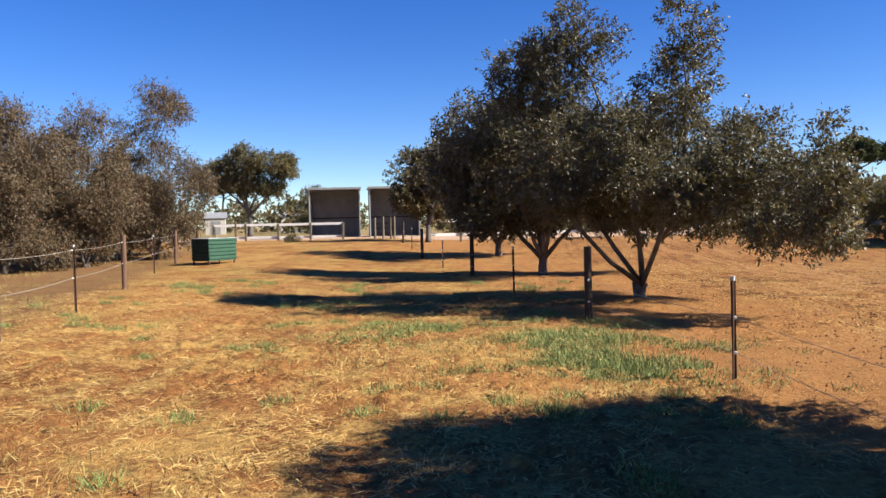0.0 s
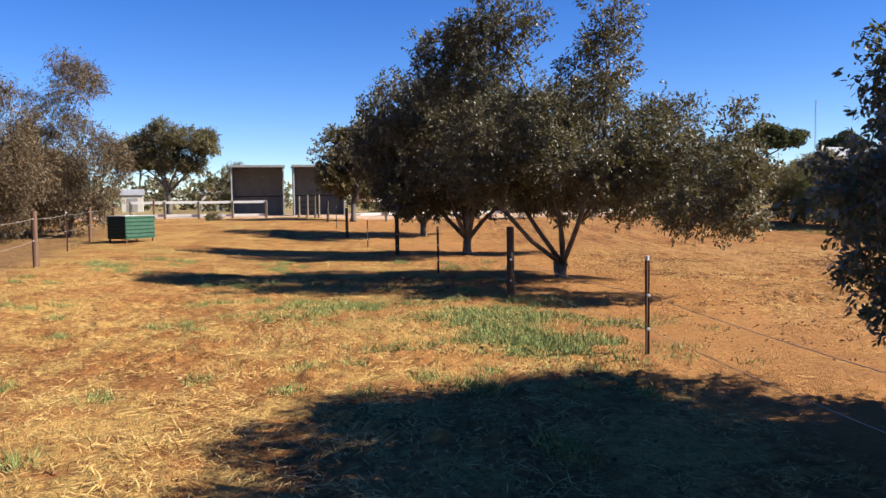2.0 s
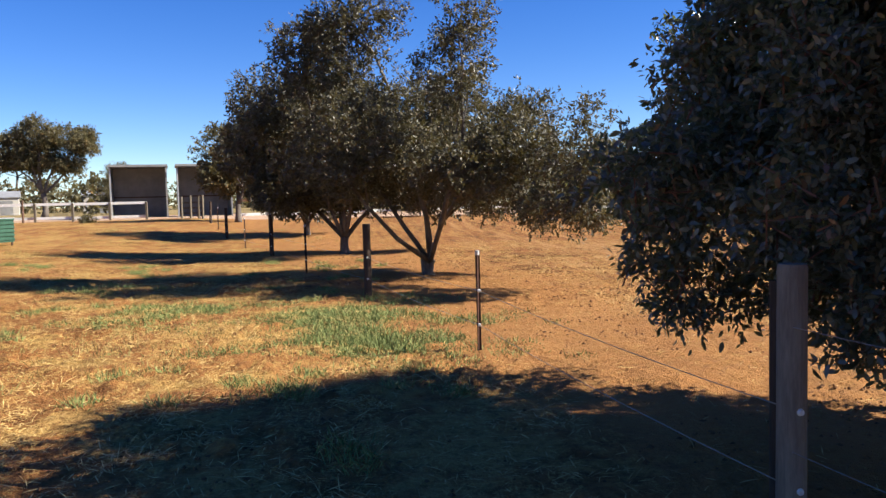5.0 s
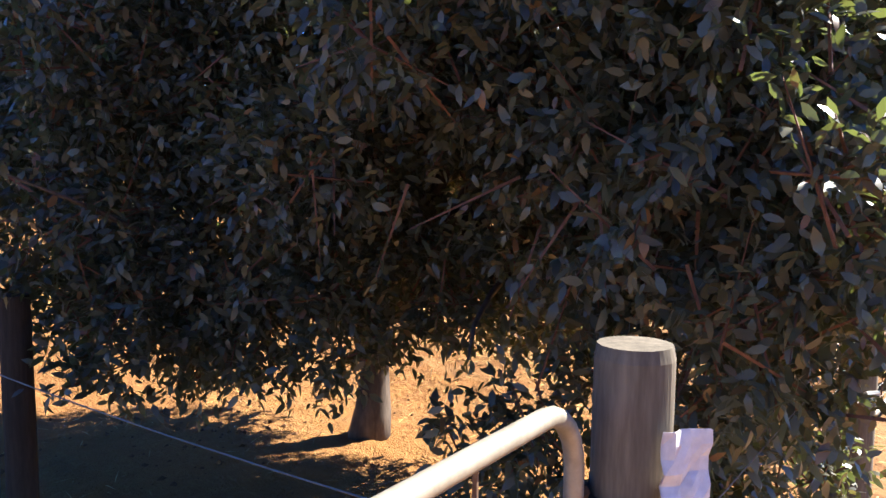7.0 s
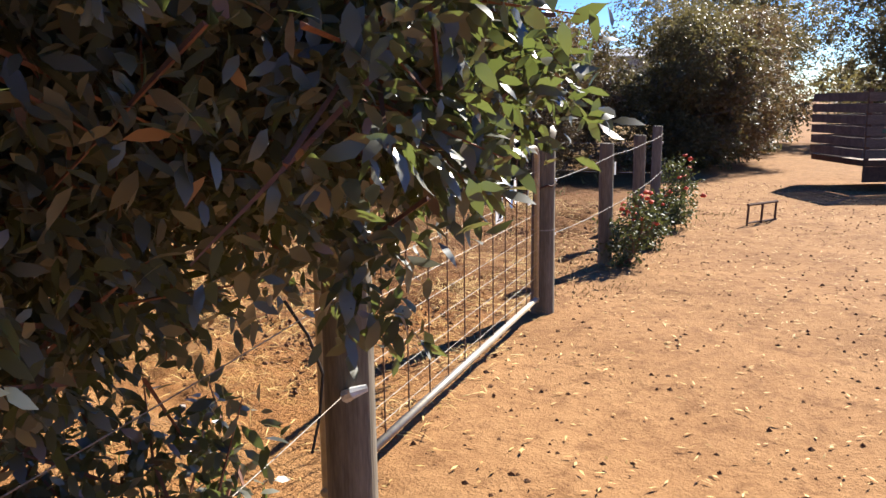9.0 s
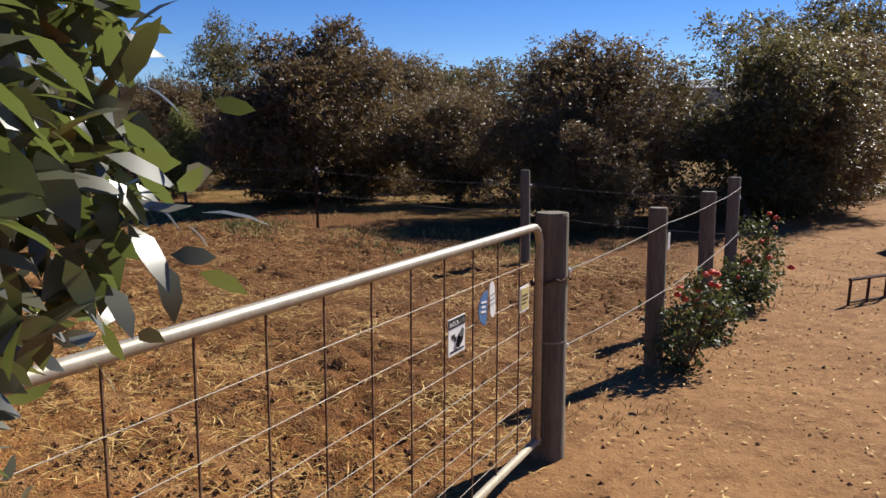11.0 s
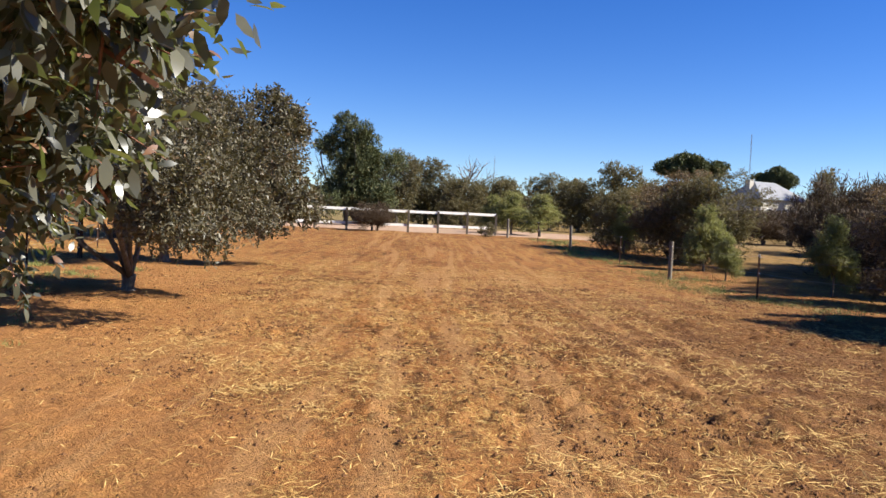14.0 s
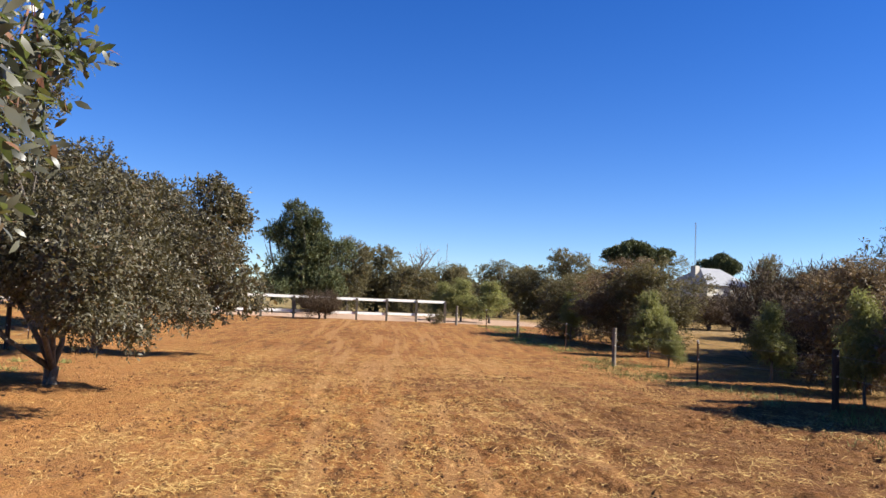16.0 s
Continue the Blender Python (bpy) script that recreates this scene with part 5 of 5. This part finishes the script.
# ---- geranium bushes, small shrubs ----
def flower_bush(x, y, w, h, seed, flowers):
    t = tree("geranium_bush", (x, y, gz(x, y)), [(0, 0, h * 0.40, w, w * 0.8, h * 0.42), (w * 0.4, -0.1, h * 0.62, w * 0.6, w * 0.6, h * 0.36), (-w * 0.5, 0.0, h * 0.26, w * 0.6, w * 0.6, h * 0.26)],
             0.06, 0.014, int(290 * w / 0.4), 9, 0.11, (0.042, 0.7), "leaf_soft", "twig", "straggly red-flowering geranium bush round a fence post", "bush", seed=seed, stems=3, group="geraniums", branches=5)
    rr = np.random.RandomState(seed)
    for k in range(flowers):
        c = (rr.normal(0.1, w * 0.6), rr.normal(-0.05, w * 0.55), h * rr.uniform(0.55, 1.08))
        s = rr.uniform(0.7, 1.2)
        part("flower", Build().tube([(0, 0, -0.018 * s), (0.002, 0, -0.004), (0, 0.002, 0.012 * s), (0, 0, 0.024 * s)], [0.012 * s, 0.032 * s, 0.027 * s, 0.010], 9, 0.35, k), M["petal"], t, "red flower head", at=c)
    return t


flower_bush(11.60, 1.90, 0.29, 0.62, 101, 14)
flower_bush(13.9, 2.2, 0.30, 0.5, 102, 6)
flower_bush(12.6, 2.05, 0.2, 0.35, 103, 3)
flower_bush(14.75, 2.35, 0.28, 0.85, 104, 7)
for x, y, w, h, s in ((-13.0, 42.5, 0.5, 0.35, 111), (10.9, 44.9, 0.55, 0.75, 112)):
    tree("low_shrub", (x, y, gz(x, y)), [(0, 0, h * 0.5, w, w * 0.8, h * 0.5)], 0.1, 0.02, 160, 10, 0.14, (0.10, 0.35), "leaf_olive", "bark", "low dark green shrub on dry ground", "shrub", seed=s, stems=3, branches=2)


# ---- loose ground cover ----
rg = np.random.RandomState(77)


def patchy(x, y, scale, seed):
    s = np.random.RandomState(seed).uniform(0, 6, 8)
    v = (np.sin(x * scale + s[0] + 1.3 * np.sin(y * scale * 0.7 + s[1])) + np.sin(y * scale * 1.3 + s[2] + 1.1 * np.sin(x * scale * 0.8 + s[3]))
         + 0.7 * np.sin((x + y) * scale * 2.3 + s[4]) * np.sin((x - y) * scale * 1.9 + s[5]))
    return v / 2.7


def scatter(n, x0, x1, y0, y1, keep):
    x, y = rg.uniform(x0, x1, n), rg.uniform(y0, y1, n)
    k = rg.uniform(0, 1, n) < keep(x, y)
    return x[k], y[k]


def lying(x, y, ln, wd, lift=0.008, flat=0.25):
    n = len(x)
    p = np.stack([x, y, rise(x, y) + lift + rg.uniform(0, 0.012, n)], 1)
    a = rg.uniform(0, 2 * math.pi, n)
    w = np.stack([np.cos(a), np.sin(a), rg.normal(0, flat, n) * 0.5 + 0.06], 1)
    return p, w, np.stack([rg.normal(0, 0.3, n), rg.normal(0, 0.3, n), np.ones(n)], 1), ln * rg.uniform(0.5, 1.4, n), wd * rg.uniform(0.7, 1.3, n)


def loose_zone(x, y):
    first = step(4.1, 3.1, x + 0.22 * y)
    worked = step(6.6, 9.6, x + 0.25 * y + 0.6 * np.sin(0.8 * y))
    return np.maximum(first, worked), worked


def inside(x, y):
    return step(-0.1, 0.5, y - 0.2 * x + 0.15)


xs, ys = scatter(720000, -10, 16, 0, 26, lambda x, y: inside(x, y) * (0.12 + 0.88 * step(-0.1, 0.9, 0.55 * patchy(x, y, 1.1, 1) + 0.85 * patchy(x, y, 5.0, 2))) * (0.35 + 0.65 * step(26, 3, y)) * (0.1 + 0.9 * loose_zone(x, y)[0]) * (1 - 0.3 * step(8.0, 12.0, x) * step(20.0, 12.0, y)))
tagged(new("loose_straw", leaf_mesh("loose_straw", *lying(xs, ys, 0.13, 0.0062, 0.012, 0.4), M["straw"])), "scattered pale straw stalks on the soil", "straw", kind="stuff")
xs, ys = scatter(9000, 3, 20, -4, 3, lambda x, y: (1 - inside(x, y)) * 0.6)
tagged(new("loose_chaff", leaf_mesh("loose_chaff", *lying(xs, ys, 0.05, 0.012), M["straw"])), "thin scatter of dry leaves and chaff on the lane", "chaff", kind="stuff")


def lumps(n, x0, x1, y0, y1, keep, size):
    x, y = scatter(n, x0, x1, y0, y1, keep)
    m = len(x)
    s = size * np.minimum(rg.lognormal(0, 0.45, m), 2.0)
    base = np.array([[1, 0, 0], [0, 1, 0], [-1, 0, 0], [0, -1, 0], [0, 0, 0.75], [0, 0, -0.5]])
    v = base[None] * (s[:, None, None]) * rg.uniform(0.6, 1.4, (m, 6, 3)) + np.stack([x, y, rise(x, y) + 0.2 * s], 1)[:, None]
    f = np.array([[0, 1, 4], [1, 2, 4], [2, 3, 4], [3, 0, 4], [1, 0, 5], [2, 1, 5], [3, 2, 5], [0, 3, 5]])
    return v.reshape(-1, 3), (np.arange(m)[:, None, None] * 6 + f[None]).reshape(-1, 3)


v, f = lumps(230000, -9, 16, 0.5, 22, lambda x, y: inside(x, y) * (0.1 + 0.9 * step(-0.1, 0.8, patchy(x, y, 1.3, 5) + 0.5 * patchy(x, y, 4.5, 6))) * (0.22 + 0.40 * loose_zone(x, y)[1]), 0.0115)
v2, f2 = lumps(9000, 3.5, 20, -5, 3.2, lambda x, y: (1 - inside(x, y)) * 0.7, 0.008)
tagged(new("lane_crumbs", mesh_of("lane_crumbs", v2, f2, M["soil_lump"])), "small dark crumbs of soil and dung on the lane", "soil", kind="stuff")
tagged(new("soil_lumps", mesh_of("soil_lumps", v, f, M["soil_lump"])), "small dark lumps of worked soil", "soil", kind="stuff")


def tufts(count, x0, x1, y0, y1, keep, blades, height, width, mat, name, label, cat, spread_r=0.10):
    x, y = scatter(count, x0, x1, y0, y1, keep)
    m = len(x)
    bx = (x[:, None] + rg.normal(0, spread_r, (m, blades))).ravel()
    by = (y[:, None] + rg.normal(0, spread_r, (m, blades))).ravel()
    n = len(bx)
    p = np.stack([bx, by, rise(bx, by) - 0.004], 1)
    w = np.stack([rg.normal(0, 0.55, n), rg.normal(0, 0.55, n), rg.uniform(0.5, 1.1, n)], 1)
    return tagged(new(name, leaf_mesh(name, p, w, rg.normal(size=(n, 3)), height * rg.uniform(0.4, 1.3, n), np.full(n, width), M[mat])), label, cat, kind="stuff")


def green_zone(x, y):
    a = np.exp(-((x - 1.35) / 1.15) ** 2 - ((y - 8.6) / 1.4) ** 2) + 0.8 * np.exp(-((x + 0.4) / 1.7) ** 2 - ((y - 10.7) / 0.75) ** 2)
    return np.clip(1.2 * a, 0, 1) * step(-0.45, 0.35, patchy(x, y, 2.2, 8) + 0.45 * patchy(x, y, 7.0, 9))


tufts(9000, -4, 4.2, 5.5, 13, green_zone, 28, 0.08, 0.008, "grass", "green_grass", "patch of short green grass on the soil", "grass")
tufts(1500, -9, 2, 3.6, 20, lambda x, y: 0.25 * step(0.0, 0.7, patchy(x, y, 1.7, 12)) + 0.03, 110, 0.12, 0.007, "grass", "sparse_grass", "sparse green tufts among straw", "grass", 0.09)
tufts(9500, -14, 3, 3, 36, lambda x, y: 0.5 * step(-0.1, 0.8, patchy(x, y, 0.9, 14)) * step(3.0, -3.0, x) , 14, 0.10, 0.008, "dry_grass", "dry_grass", "dry yellow grass tufts", "grass", 0.12)


def verge(x, y):
    line_x = 15.6 + 0.4 * np.sin(y * 0.5) - 0.03 * np.maximum(y - 16, 0) * 2.4 * (y > 16)
    return np.exp(-((x - line_x - 0.2) / 0.75) ** 2) * step(-0.6, 0.3, patchy(x, y, 1.8, 17))


tufts(7000, 12, 19, 4.5, 44, verge, 14, 0.16, 0.008, "grass", "verge_grass", "green grass verge below the wire fence", "grass", 0.12)
tufts(3000, 15.5, 26, 5, 34, lambda x, y: 0.35 * step(-0.1, 0.7, patchy(x, y, 0.8, 19)), 12, 0.15, 0.01, "dry_grass", "pasture_grass", "dry pasture grass under the trees", "grass", 0.15)
tufts(1500, -21, -11, 8, 34, lambda x, y: 0.5 * step(-0.2, 0.7, patchy(x, y, 0.8, 23)), 12, 0.16, 0.01, "dry_grass", "fence_line_grass", "dry grass along the western trees", "grass", 0.15)
tufts(150, 10.2, 16, 1.7, 3.0, lambda x, y: 0.6 + 0 * x, 14, 0.06, 0.006, "dry_grass", "lane_grass", "dry grass at the foot of the lane posts", "grass", 0.1)
